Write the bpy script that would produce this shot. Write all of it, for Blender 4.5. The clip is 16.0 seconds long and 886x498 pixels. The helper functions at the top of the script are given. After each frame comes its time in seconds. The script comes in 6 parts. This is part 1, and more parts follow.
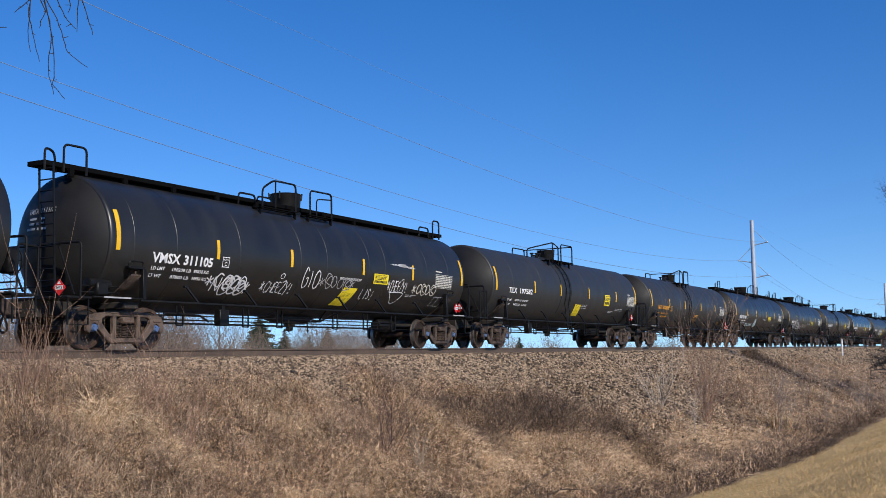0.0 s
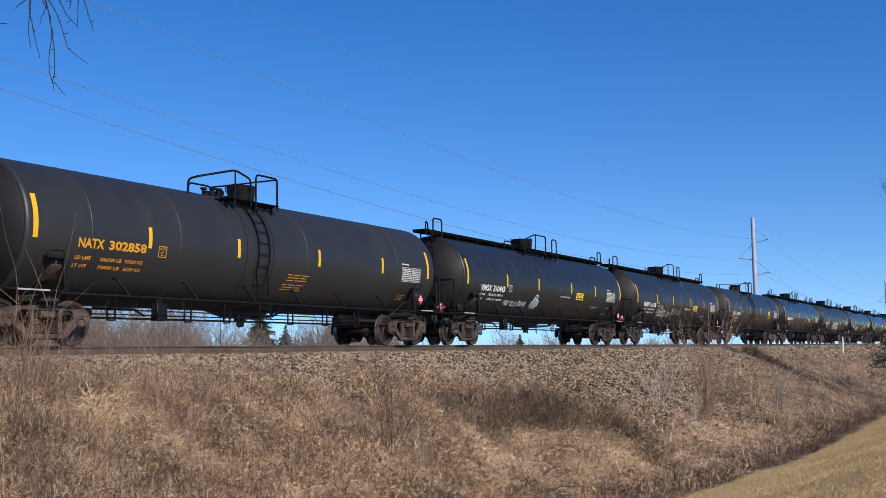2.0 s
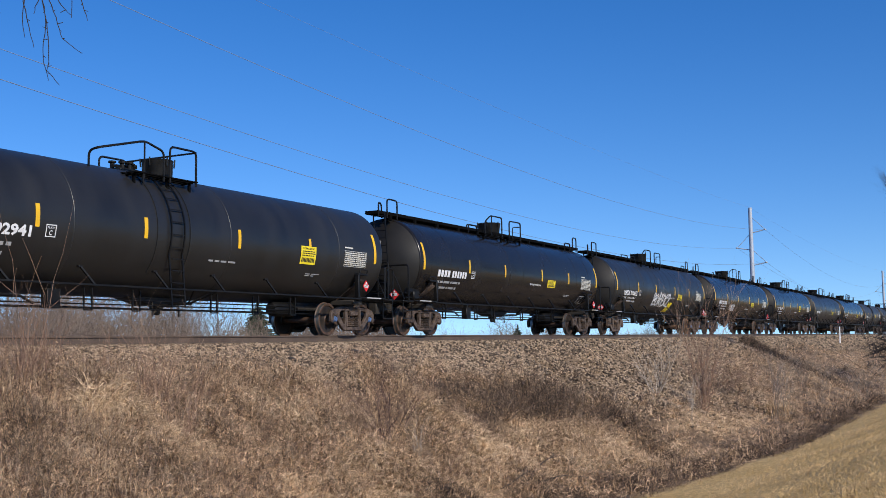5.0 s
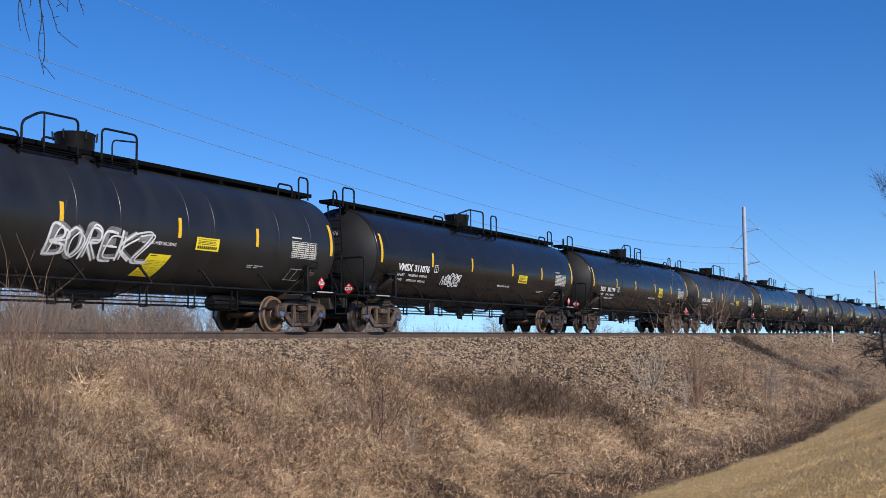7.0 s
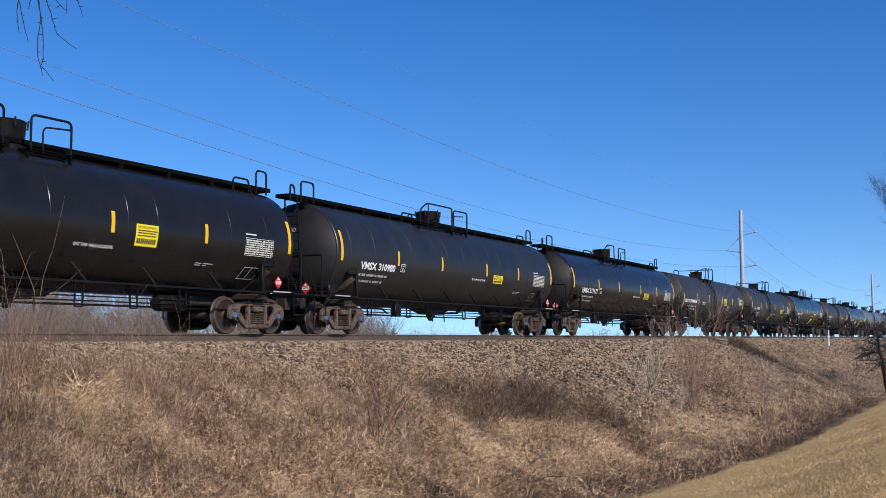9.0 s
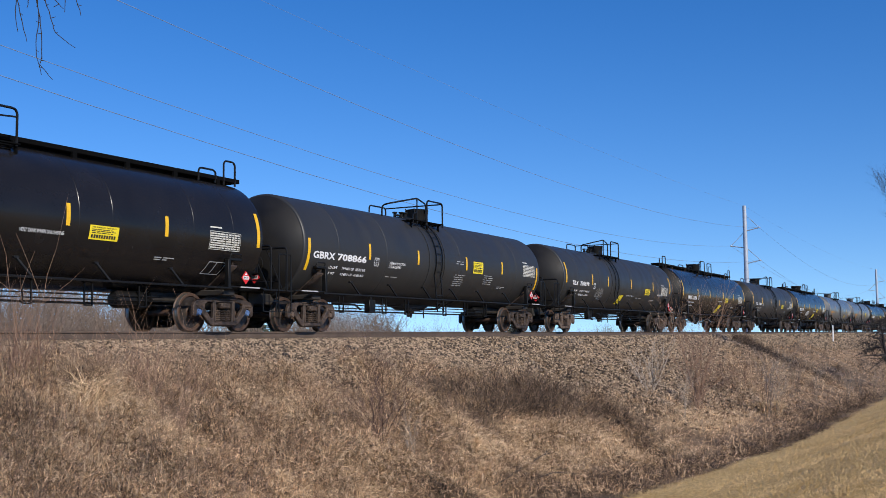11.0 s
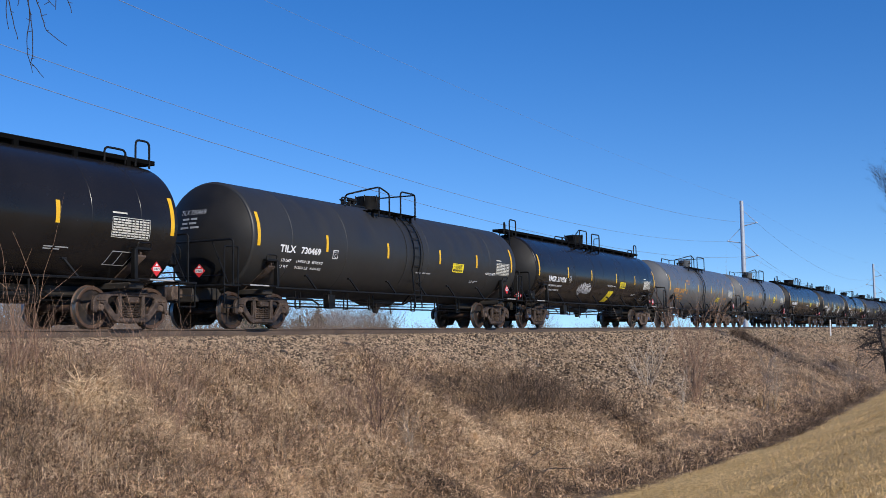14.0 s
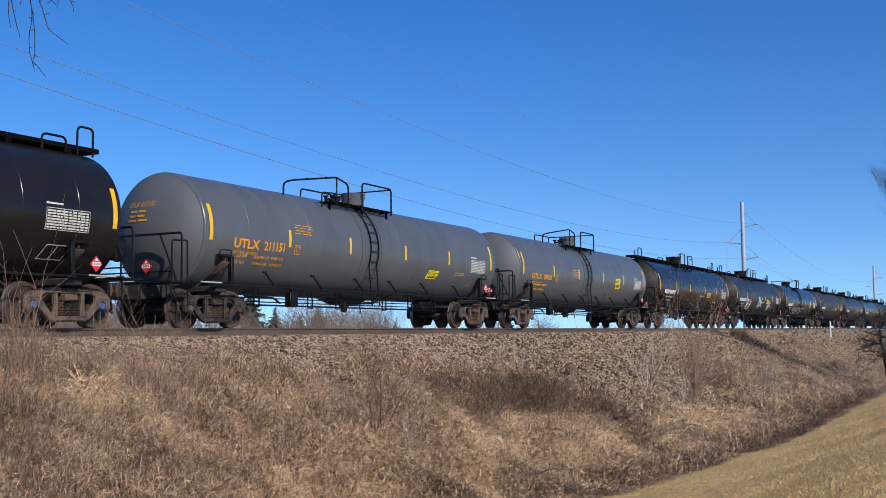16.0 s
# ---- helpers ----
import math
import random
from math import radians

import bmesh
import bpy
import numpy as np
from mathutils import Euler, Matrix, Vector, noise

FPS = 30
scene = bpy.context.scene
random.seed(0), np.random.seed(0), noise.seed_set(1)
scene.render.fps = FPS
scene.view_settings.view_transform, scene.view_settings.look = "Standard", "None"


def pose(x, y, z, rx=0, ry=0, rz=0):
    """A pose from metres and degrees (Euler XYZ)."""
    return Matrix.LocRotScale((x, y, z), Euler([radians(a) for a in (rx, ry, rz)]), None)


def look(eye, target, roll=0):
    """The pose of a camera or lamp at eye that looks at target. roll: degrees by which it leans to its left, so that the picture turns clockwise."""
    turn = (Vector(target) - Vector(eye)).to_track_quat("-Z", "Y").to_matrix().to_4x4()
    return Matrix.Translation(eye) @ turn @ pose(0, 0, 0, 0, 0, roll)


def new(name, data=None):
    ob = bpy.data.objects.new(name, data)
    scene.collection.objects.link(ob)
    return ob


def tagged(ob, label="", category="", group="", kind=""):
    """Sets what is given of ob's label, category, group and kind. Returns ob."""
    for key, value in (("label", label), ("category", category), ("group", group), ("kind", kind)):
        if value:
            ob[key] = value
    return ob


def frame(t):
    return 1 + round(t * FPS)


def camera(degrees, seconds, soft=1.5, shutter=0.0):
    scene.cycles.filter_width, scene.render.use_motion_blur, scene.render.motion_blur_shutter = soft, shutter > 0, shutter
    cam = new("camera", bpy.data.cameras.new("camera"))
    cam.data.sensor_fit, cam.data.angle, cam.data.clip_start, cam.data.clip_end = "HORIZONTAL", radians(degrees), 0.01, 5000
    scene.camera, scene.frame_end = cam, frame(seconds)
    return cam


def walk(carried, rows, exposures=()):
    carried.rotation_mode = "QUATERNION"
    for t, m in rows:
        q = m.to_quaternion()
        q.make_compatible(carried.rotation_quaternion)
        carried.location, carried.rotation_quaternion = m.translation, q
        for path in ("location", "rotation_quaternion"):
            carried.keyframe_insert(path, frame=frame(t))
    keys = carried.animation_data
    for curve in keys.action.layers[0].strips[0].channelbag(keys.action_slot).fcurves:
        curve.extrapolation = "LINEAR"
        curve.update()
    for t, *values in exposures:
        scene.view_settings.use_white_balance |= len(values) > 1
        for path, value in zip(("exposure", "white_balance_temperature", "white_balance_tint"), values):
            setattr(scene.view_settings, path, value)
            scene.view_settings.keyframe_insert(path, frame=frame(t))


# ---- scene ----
# The camera stands on a lawn beside a railway bank; x runs along the track, y towards it, z = 0 is the rail head.
DEG = 45.42
EYE_Z = -0.204
TRACK_Y = 17.956
cam = camera(DEG, 16.0, soft=0.5, shutter=0.0)
#        t     yaw    pitch   roll   side   up
VIEW = [
    (0.0, 28.592, 5.679, -0.869, 0.0, 0.0), (0.5, 28.645, 5.694, -0.845, 0.0, 0.0), (1.0, 28.602, 5.665, -0.80, 0.0, 0.0),
    (1.5, 28.610, 5.618, -0.79, 0.0, 0.0), (2.0, 28.638, 5.509, -0.78, 0.001, 0.0), (2.5, 28.706, 5.436, -0.82, 0.003, 0.0),
    (3.0, 28.705, 5.359, -0.89, 0.005, 0.0), (3.5, 28.635, 5.315, -0.90, 0.006, 0.0), (4.0, 28.579, 5.200, -0.87, 0.007, 0.0),
    (6.5, 28.325, 4.818, -0.58, 0.003, 0.0), (7.0, 28.188, 4.814, -0.43, 0.003, 0.0), (7.5, 28.132, 4.772, -0.36, 0.002, 0.0),
    (8.0, 28.068, 4.849, -0.30, 0.001, 0.0), (8.5, 28.050, 4.943, -0.30, 0.001, 0.0), (9.0, 28.020, 4.953, -0.31, 0.0, 0.0),
    (11.5, 28.227, 4.757, -0.61, 0.010, 0.0), (12.0, 28.188, 4.718, -0.63, 0.011, 0.0), (12.5, 28.148, 4.650, -0.65, 0.013, 0.0),
    (13.0, 28.123, 4.602, -0.75, 0.016, 0.0), (13.5, 28.088, 4.575, -0.77, 0.018, 0.0), (14.0, 28.090, 4.588, -0.80, 0.018, 0.0),
    (14.5, 28.047, 4.583, -0.79, 0.017, 0.0), (15.0, 28.017, 4.596, -0.77, 0.016, 0.0), (15.5, 28.059, 4.583, -0.69, 0.016, 0.0),
    (16.0, 28.107, 4.598, -0.60, 0.016, 0.0)]


def camera_rows():
    rows = []
    for t, yaw, pitch, roll, side, up in VIEW:
        a, p = radians(yaw), radians(pitch)
        eye = Vector((side * math.sin(a), -side * math.cos(a), EYE_Z + up))
        way = Vector((math.cos(a) * math.cos(p), math.sin(a) * math.cos(p), math.sin(p)))
        rows.append((t, look(eye, eye + way, roll)))
    return rows


walk(cam, camera_rows(), exposures=[(0.0, 0.0), (16.0, 0.0)])

# ---- light: a clear late-winter sky, the sun behind the camera ----
SUN_WAY = Vector((-0.42, -0.91, 0.0)).normalized()
SUN_EL = radians(31)
world = bpy.data.worlds.new("sky")
scene.world = world
world.use_nodes = True
wn = world.node_tree
sky = wn.nodes.new("ShaderNodeTexSky")
sky.sky_type = "NISHITA"
sky.sun_disc = False
sky.sun_elevation = SUN_EL
sky.sun_rotation = math.atan2(SUN_WAY.x, SUN_WAY.y)
sky.altitude, sky.air_density, sky.dust_density, sky.ozone_density = 600, 1.0, 0.0, 2.5
# clear, dry air: the haze band at the horizon is thin, so the sky is looked up a little above the true direction
way = wn.nodes.new("ShaderNodeTexCoord")
lift = wn.nodes.new("ShaderNodeVectorMath")
lift.operation = "ADD"
lift.inputs[1].default_value = (0, 0, 0.09)
wn.links.new(way.outputs["Generated"], lift.inputs[0])
wn.links.new(lift.outputs["Vector"], sky.inputs["Vector"])
deep = wn.nodes.new("ShaderNodeHueSaturation")
deep.inputs["Saturation"].default_value = 1.37
deep.inputs["Hue"].default_value = 0.512
wn.links.new(sky.outputs["Color"], deep.inputs["Color"])
wn.links.new(deep.outputs["Color"], wn.nodes["Background"].inputs["Color"])
wn.nodes["Background"].inputs["Strength"].default_value = 0.155
sun = new("sun", bpy.data.lights.new("sun", "SUN"))
sun.data.energy, sun.data.angle, sun.data.color = 4.35, radians(0.5), (1.0, 0.93, 0.82)
to_sun = Vector((SUN_WAY.x * math.cos(SUN_EL), SUN_WAY.y * math.cos(SUN_EL), math.sin(SUN_EL)))
sun.rotation_euler = to_sun.to_track_quat("Z", "Y").to_euler()
sun.location = (0, -20, 40)


# ---- materials ----
def material(name, colours, rough=0.6, metal=0.0, scale=6.0, fine=60.0, bump=0.0, rough_var=0.1, island=0.0, objvar=0.0, stretch=(1, 1, 1), coat=0.0, grain=0.45):
    """Base colour from a ramp over two scales of noise; roughness and relief from the fine one."""
    m = bpy.data.materials.new(name)
    m.use_nodes = True
    nt = m.node_tree
    bsdf = nt.nodes["Principled BSDF"]
    co = nt.nodes.new("ShaderNodeTexCoord")
    mp = nt.nodes.new("ShaderNodeMapping")
    mp.inputs["Scale"].default_value = stretch
    nt.links.new(co.outputs["Object"], mp.inputs["Vector"])
    big, small = nt.nodes.new("ShaderNodeTexNoise"), nt.nodes.new("ShaderNodeTexNoise")
    big.inputs["Scale"].default_value, big.inputs["Detail"].default_value = scale, 4
    small.inputs["Scale"].default_value, small.inputs["Detail"].default_value = fine, 3
    for n in (big, small):
        nt.links.new(mp.outputs["Vector"], n.inputs["Vector"])
    add = nt.nodes.new("ShaderNodeMath")
    add.operation = "MULTIPLY_ADD"
    nt.links.new(small.outputs["Fac"], add.inputs[0])
    add.inputs[1].default_value = grain
    half = nt.nodes.new("ShaderNodeMath")
    half.operation = "MULTIPLY_ADD"
    nt.links.new(big.outputs["Fac"], half.inputs[0])
    half.inputs[1].default_value, half.inputs[2].default_value = 1.1, -0.27 - (grain - 0.45) * 0.5
    nt.links.new(half.outputs[0], add.inputs[2])
    last = add
    for amount, node, socket in ((island, "ShaderNodeNewGeometry", "Random Per Island"), (objvar, "ShaderNodeObjectInfo", "Random")):
        if amount:
            src = nt.nodes.new(node)
            mul = nt.nodes.new("ShaderNodeMath")
            mul.operation = "MULTIPLY_ADD"
            nt.links.new(src.outputs[socket], mul.inputs[0])
            mul.inputs[1].default_value = amount
            off = nt.nodes.new("ShaderNodeMath")
            off.operation = "SUBTRACT"
            nt.links.new(last.outputs[0], off.inputs[0])
            off.inputs[1].default_value = amount / 2
            nt.links.new(off.outputs[0], mul.inputs[2])
            last = mul
    ramp = nt.nodes.new("ShaderNodeValToRGB")
    els = ramp.color_ramp.elements
    while len(els) < len(colours):
        els.new(0.5)
    for i, c in enumerate(colours):
        els[i].position = 0.25 + 0.5 * i / max(1, len(colours) - 1)
        els[i].color = (*c, 1)
    nt.links.new(last.outputs[0], ramp.inputs["Fac"])
    nt.links.new(ramp.outputs["Color"], bsdf.inputs["Base Color"])
    rr = nt.nodes.new("ShaderNodeMapRange")
    rr.inputs["From Min"].default_value, rr.inputs["From Max"].default_value = 0.3, 0.7
    rr.inputs["To Min"].default_value, rr.inputs["To Max"].default_value = max(0.02, rough - rough_var), min(1, rough + rough_var)
    nt.links.new(big.outputs["Fac"], rr.inputs["Value"])
    nt.links.new(rr.outputs["Result"], bsdf.inputs["Roughness"])
    bsdf.inputs["Metallic"].default_value = metal
    bsdf.inputs["Coat Weight"].default_value = coat
    if bump:
        b = nt.nodes.new("ShaderNodeBump")
        b.inputs["Strength"].default_value, b.inputs["Distance"].default_value = bump, 0.02
        nt.links.new(small.outputs["Fac"], b.inputs["Height"])
        nt.links.new(b.outputs["Normal"], bsdf.inputs["Normal"])
    return m


def grey(v, warm=0.0):
    return (v * (1 + warm), v, v * (1 - warm))


# tank paints: glossy, satin and chalky black, and grey
M_GLOSS = material("black_gloss_paint", [(0.0105, 0.0095, 0.0095), (0.0150, 0.0135, 0.0135)], 0.24, scale=1.2, fine=30, rough_var=0.05)
M_GLOSS.node_tree.nodes["Principled BSDF"].inputs["Specular IOR Level"].default_value = 0.30
M_SATIN = material("black_satin_paint", [grey(0.012, 0.03), grey(0.020, 0.03)], 0.39, scale=1.0, fine=25, rough_var=0.08, stretch=(1.6, 0.5, 0.5))
M_MATTE = material("black_matte_paint", [grey(0.021, 0.02), grey(0.026, 0.03)], 0.5, scale=1.0, fine=25, rough_var=0.08, stretch=(1.6, 0.5, 0.5))
M_GREY = material("grey_tank_paint", [(0.080, 0.086, 0.094), (0.102, 0.110, 0.120)], 0.31, scale=1.0, fine=25, rough_var=0.06, stretch=(1.6, 0.5, 0.5))
M_GREYDULL = material("dull_grey_head_paint", [(0.078, 0.083, 0.090), (0.098, 0.105, 0.114)], 0.6, scale=1.0, fine=25, rough_var=0.06)
M_DULL = material("dull_black_head_paint", [(0.007, 0.0064, 0.006), (0.015, 0.0135, 0.0125)], 0.6, scale=1.3, fine=30, rough_var=0.08)
M_DULL.node_tree.nodes["Principled BSDF"].inputs["Specular IOR Level"].default_value = 0.3
M_STEEL = material("black_steel", [grey(0.004), grey(0.009, 0.06)], 0.5, scale=5, fine=80, bump=0.1)
M_STEEL.node_tree.nodes["Principled BSDF"].inputs["Specular IOR Level"].default_value = 0.25
M_GRATE = material("black_grating", [grey(0.002), grey(0.004)], 0.9, scale=5, fine=80, bump=0.3)
M_GRATE.node_tree.nodes["Principled BSDF"].inputs["Specular IOR Level"].default_value = 0.08
M_UNDER = material("grimy_underframe", [(0.012, 0.011, 0.010), (0.035, 0.028, 0.022)], 0.7, scale=4, fine=60, bump=0.2)
M_TRUCK = material("rusty_dusty_casting", [(0.012, 0.008, 0.006), (0.052, 0.034, 0.025), (0.118, 0.081, 0.060)], 0.7, scale=6, fine=70, bump=0.4, objvar=0.35)
M_WHEEL = material("wheel_steel", [(0.032, 0.018, 0.012), (0.098, 0.056, 0.036)], 0.6, metal=0.2, scale=5, fine=60, bump=0.15, objvar=0.3)
M_WHEEL_RUST = material("orange_rusted_wheel", [(0.10, 0.05, 0.026), (0.22, 0.115, 0.06)], 0.75, scale=5, fine=60, bump=0.15, objvar=0.3)
# brown wheel plate coloured near black: the side frame's shade is in the colour
M_PLATE = material("shaded_wheel_plate", [(0.010, 0.008, 0.007), (0.035, 0.025, 0.019)], 0.55, scale=5, fine=60, bump=0.15)
M_RIM = material("worn_tread", [grey(0.22, 0.05), grey(0.36, 0.04)], 0.35, metal=0.8, scale=9, fine=80)
M_BLUE = material("blue_bearing_cap", [(0.045, 0.09, 0.21), (0.10, 0.17, 0.32)], 0.5, scale=8, fine=60, objvar=0.3)
M_YELLOW = material("reflective_yellow", [(0.72, 0.40, 0.012), (0.85, 0.50, 0.02)], 0.4, scale=6, fine=60)
M_LEMON = material("yellow_sign", [(0.78, 0.60, 0.015), (0.88, 0.70, 0.03)], 0.45, scale=6, fine=60)
M_ORANGE = material("orange_lettering", [(0.62, 0.25, 0.01), (0.75, 0.34, 0.02)], 0.5, scale=6, fine=60)
M_WHITE = material("white_lettering", [grey(0.62), grey(0.82)], 0.5, scale=9, fine=60)
M_FADED = material("faded_lettering", [grey(0.26), grey(0.42)], 0.6, scale=9, fine=60)
M_STENCIL = material("cream_stencil_paint", [(0.50, 0.48, 0.42), (0.66, 0.64, 0.57)], 0.6, scale=9, fine=60)
M_SPRAY = material("white_spray_paint", [grey(0.5), grey(0.8)], 0.6, scale=4, fine=40)
M_HAZE = material("thin_grey_overspray", [grey(0.09), grey(0.26)], 0.6, scale=5, fine=40)
M_TEAL = material("pale_blue_spray_paint", [(0.35, 0.52, 0.58), (0.62, 0.72, 0.75)], 0.6, scale=4, fine=40)
M_RED = material("placard_red", [(0.55, 0.012, 0.02), (0.66, 0.03, 0.03)], 0.45, scale=6, fine=60)
M_INK = material("black_ink", [grey(0.01), grey(0.02)], 0.6)
M_RAIL = material("rusty_rail", [(0.060, 0.040, 0.028), (0.115, 0.080, 0.058)], 0.7, scale=3, fine=60, bump=0.2)
M_HEAD = material("polished_rail_head", [grey(0.35), grey(0.5)], 0.25, metal=1.0, scale=4, fine=60)
M_TIE = material("creosoted_tie", [(0.02, 0.015, 0.012), (0.06, 0.045, 0.035)], 0.85, scale=5, fine=70, bump=0.4)
M_STONE = material("ballast_stone", [(0.046, 0.031, 0.019), (0.200, 0.137, 0.084), (0.41, 0.297, 0.195)], 0.85, scale=4.0, fine=40, bump=0.2, island=0.85)
M_POLE = material("galvanised_pole", [(0.36, 0.40, 0.46), (0.48, 0.52, 0.58)], 0.5, metal=0.1, scale=0.8, fine=30)
M_WIRE = material("aluminium_cable", [(0.17, 0.225, 0.32), (0.22, 0.28, 0.39)], 0.5)
M_POST = material("white_painted_post", [grey(0.7), grey(0.85)], 0.6)
M_BARK = material("dark_bark", [(0.03, 0.024, 0.020), (0.075, 0.06, 0.05)], 0.9, scale=8, fine=60, bump=0.4)
M_TWIG = material("dark_thin_twigs", [(0.012, 0.010, 0.011), (0.032, 0.025, 0.025)], 0.85)
M_GREYBARK = material("grey_brown_bark", [(0.20, 0.16, 0.125), (0.48, 0.40, 0.32)], 0.9, scale=4, fine=40, bump=0.3, island=0.4)
M_REDTWIG = material("reddish_twigs", [(0.14, 0.078, 0.052), (0.36, 0.225, 0.15)], 0.85, scale=2, fine=20, island=0.6)
M_PLUMTWIG = material("plum_brown_twigs", [(0.08, 0.047, 0.036), (0.24, 0.145, 0.105)], 0.85, scale=2, fine=20, island=0.6)
M_DARKTWIG = material("dark_brush_twigs", [(0.022, 0.014, 0.009), (0.10, 0.064, 0.04), (0.25, 0.165, 0.105)], 0.85, scale=2, fine=20, island=1.1)
M_STRAW = material("dry_grass_blades", [(0.09, 0.05, 0.027), (0.43, 0.268, 0.152), (0.86, 0.595, 0.36)], 0.75, scale=0.9, fine=11, island=0.9, grain=1.7)
M_PALE = material("pale_straw_blades", [(0.22, 0.135, 0.066), (0.67, 0.455, 0.262), (0.93, 0.70, 0.45)], 0.7, scale=0.9, fine=11, island=0.9, grain=1.5)
M_BROWN = material("brown_weed_blades", [(0.07, 0.042, 0.026), (0.30, 0.205, 0.13), (0.56, 0.41, 0.27)], 0.8, scale=0.9, fine=11, island=0.9, grain=1.7)
M_LAWN = material("lawn_blades", [(0.41, 0.258, 0.092), (0.63, 0.418, 0.172), (0.82, 0.570, 0.280)], 0.75, scale=0.5, fine=9, island=0.5, grain=0.9)
M_SPRUCE = material("spruce_needles", [(0.010, 0.022, 0.011), (0.03, 0.058, 0.027)], 0.75, scale=2, fine=20, island=0.6)
M_FARBARK = material("far_brown_bark", [(0.12, 0.092, 0.075), (0.27, 0.21, 0.165)], 0.9, scale=4, fine=40, island=0.4)


# ---- mesh helpers ----
def mesh_of(bm, name, mat, smooth=0.0):
    bm.normal_update()
    if smooth:
        bmesh.ops.recalc_face_normals(bm, faces=bm.faces)
        for f in bm.faces:
            f.smooth = True
        for e in bm.edges:
            if len(e.link_faces) == 2 and e.calc_face_angle(0) > radians(smooth):
                e.smooth = False
    me = bpy.data.meshes.new(name)
    bm.to_mesh(me)
    bm.free()
    me.materials.append(mat)
    return me


def part(name, bm, mat, parent=None, label="", at=None, smooth=0.0):
    """One mesh object, under a thing or a part. bm: a bmesh or finished mesh data."""
    me = bm if isinstance(bm, bpy.types.Mesh) else mesh_of(bm, name, mat, smooth)
    ob = new(name, me)
    if parent is not None:
        ob.parent = parent
    if at is not None:
        ob.matrix_basis = at
    if label:
        tagged(ob, label=label)
    return ob


def empty(name, m=None):
    ob = new(name)
    if m is not None:
        ob.matrix_basis = m
    return ob


def box(bm, x0, x1, y0, y1, z0, z1, bevel=0.0):
    made = bmesh.ops.create_cube(bm, size=1, matrix=Matrix.Translation(((x0 + x1) / 2, (y0 + y1) / 2, (z0 + z1) / 2)) @ Matrix.Diagonal((x1 - x0, y1 - y0, z1 - z0, 1)))
    if bevel:
        edges = list({e for v in made["verts"] for e in v.link_edges})
        bmesh.ops.bevel(bm, geom=edges, offset=bevel, segments=1, affect="EDGES", profile=0.5)
    return bm


def tube(bm, points, radius, sides=6, taper=None, cap=True):
    """A bent round bar through the points."""
    pts = [Vector(p) for p in points]
    rings = []
    prev = None
    for i, p in enumerate(pts):
        d = (pts[min(i + 1, len(pts) - 1)] - pts[max(i - 1, 0)]).normalized()
        if prev is None:
            side = d.orthogonal().normalized()
        else:
            side = (prev - d * prev.dot(d)).normalized()
        prev = side
        up = d.cross(side)
        r = radius if taper is None else radius * (1 + (taper - 1) * i / (len(pts) - 1))
        rings.append([bm.verts.new(p + (side * math.cos(2 * math.pi * k / sides) + up * math.sin(2 * math.pi * k / sides)) * r) for k in range(sides)])
    for a, b in zip(rings, rings[1:]):
        for k in range(sides):
            bm.faces.new((a[k], a[(k + 1) % sides], b[(k + 1) % sides], b[k]))
    if cap and sides > 2:
        bm.faces.new(rings[0][::-1])
        bm.faces.new(rings[-1])
    return bm


def rounded(points, r=0.12, n=4):
    """The polyline with its inner corners rounded."""
    pts = [Vector(p) for p in points]
    out = [pts[0]]
    for a, b, c in zip(pts, pts[1:], pts[2:]):
        r1 = min(r, (a - b).length / 2, (c - b).length / 2)
        p, q = b + (a - b).normalized() * r1, b + (c - b).normalized() * r1
        for k in range(n + 1):
            u = k / n
            out.append(p * (1 - u) ** 2 + b * 2 * u * (1 - u) + q * u * u)
    out.append(pts[-1])
    return out


def revolve(bm, profile, segments, axis="x", centre=(0, 0, 0)):
    """profile: (along, radius) pairs, turned round the axis."""
    c = Vector(centre)
    rings = []
    for a, r in profile:
        ring = []
        for k in range(segments):
            t = 2 * math.pi * k / segments
            u, v = math.cos(t) * r, math.sin(t) * r
            ring.append(bm.verts.new(c + Vector({"x": (a, u, v), "y": (v, a, u), "z": (u, v, a)}[axis])))
        rings.append(ring)
    for a, b in zip(rings, rings[1:]):
        for k in range(segments):
            bm.faces.new((a[k], b[k], b[(k + 1) % segments], a[(k + 1) % segments]))
    bm.faces.new(rings[0])
    bm.faces.new(rings[-1][::-1])
    return bm


def flat_shape(outline, holes, depth, bevel=0.0):
    """A plate cut to the outline (x, z), with holes, depth thick about y = 0."""
    cu = bpy.data.curves.new("cut", "CURVE")
    cu.dimensions, cu.fill_mode, cu.extrude, cu.bevel_depth, cu.bevel_resolution = "2D", "BOTH", depth / 2 - bevel, bevel, 0
    for ring in (outline, *holes):
        sp = cu.splines.new("POLY")
        sp.points.add(len(ring) - 1)
        for p, (x, z) in zip(sp.points, ring):
            p.co = (x, z, 0, 1)
        sp.use_cyclic_u = True
    ob = bpy.data.objects.new("cut", cu)
    me = ob.to_mesh()
    bm = bmesh.new()
    bm.from_mesh(me)
    ob.to_mesh_clear()
    bpy.data.objects.remove(ob)
    bmesh.ops.transform(bm, matrix=Matrix.Rotation(radians(90), 4, "X"), verts=bm.verts)
    return bm


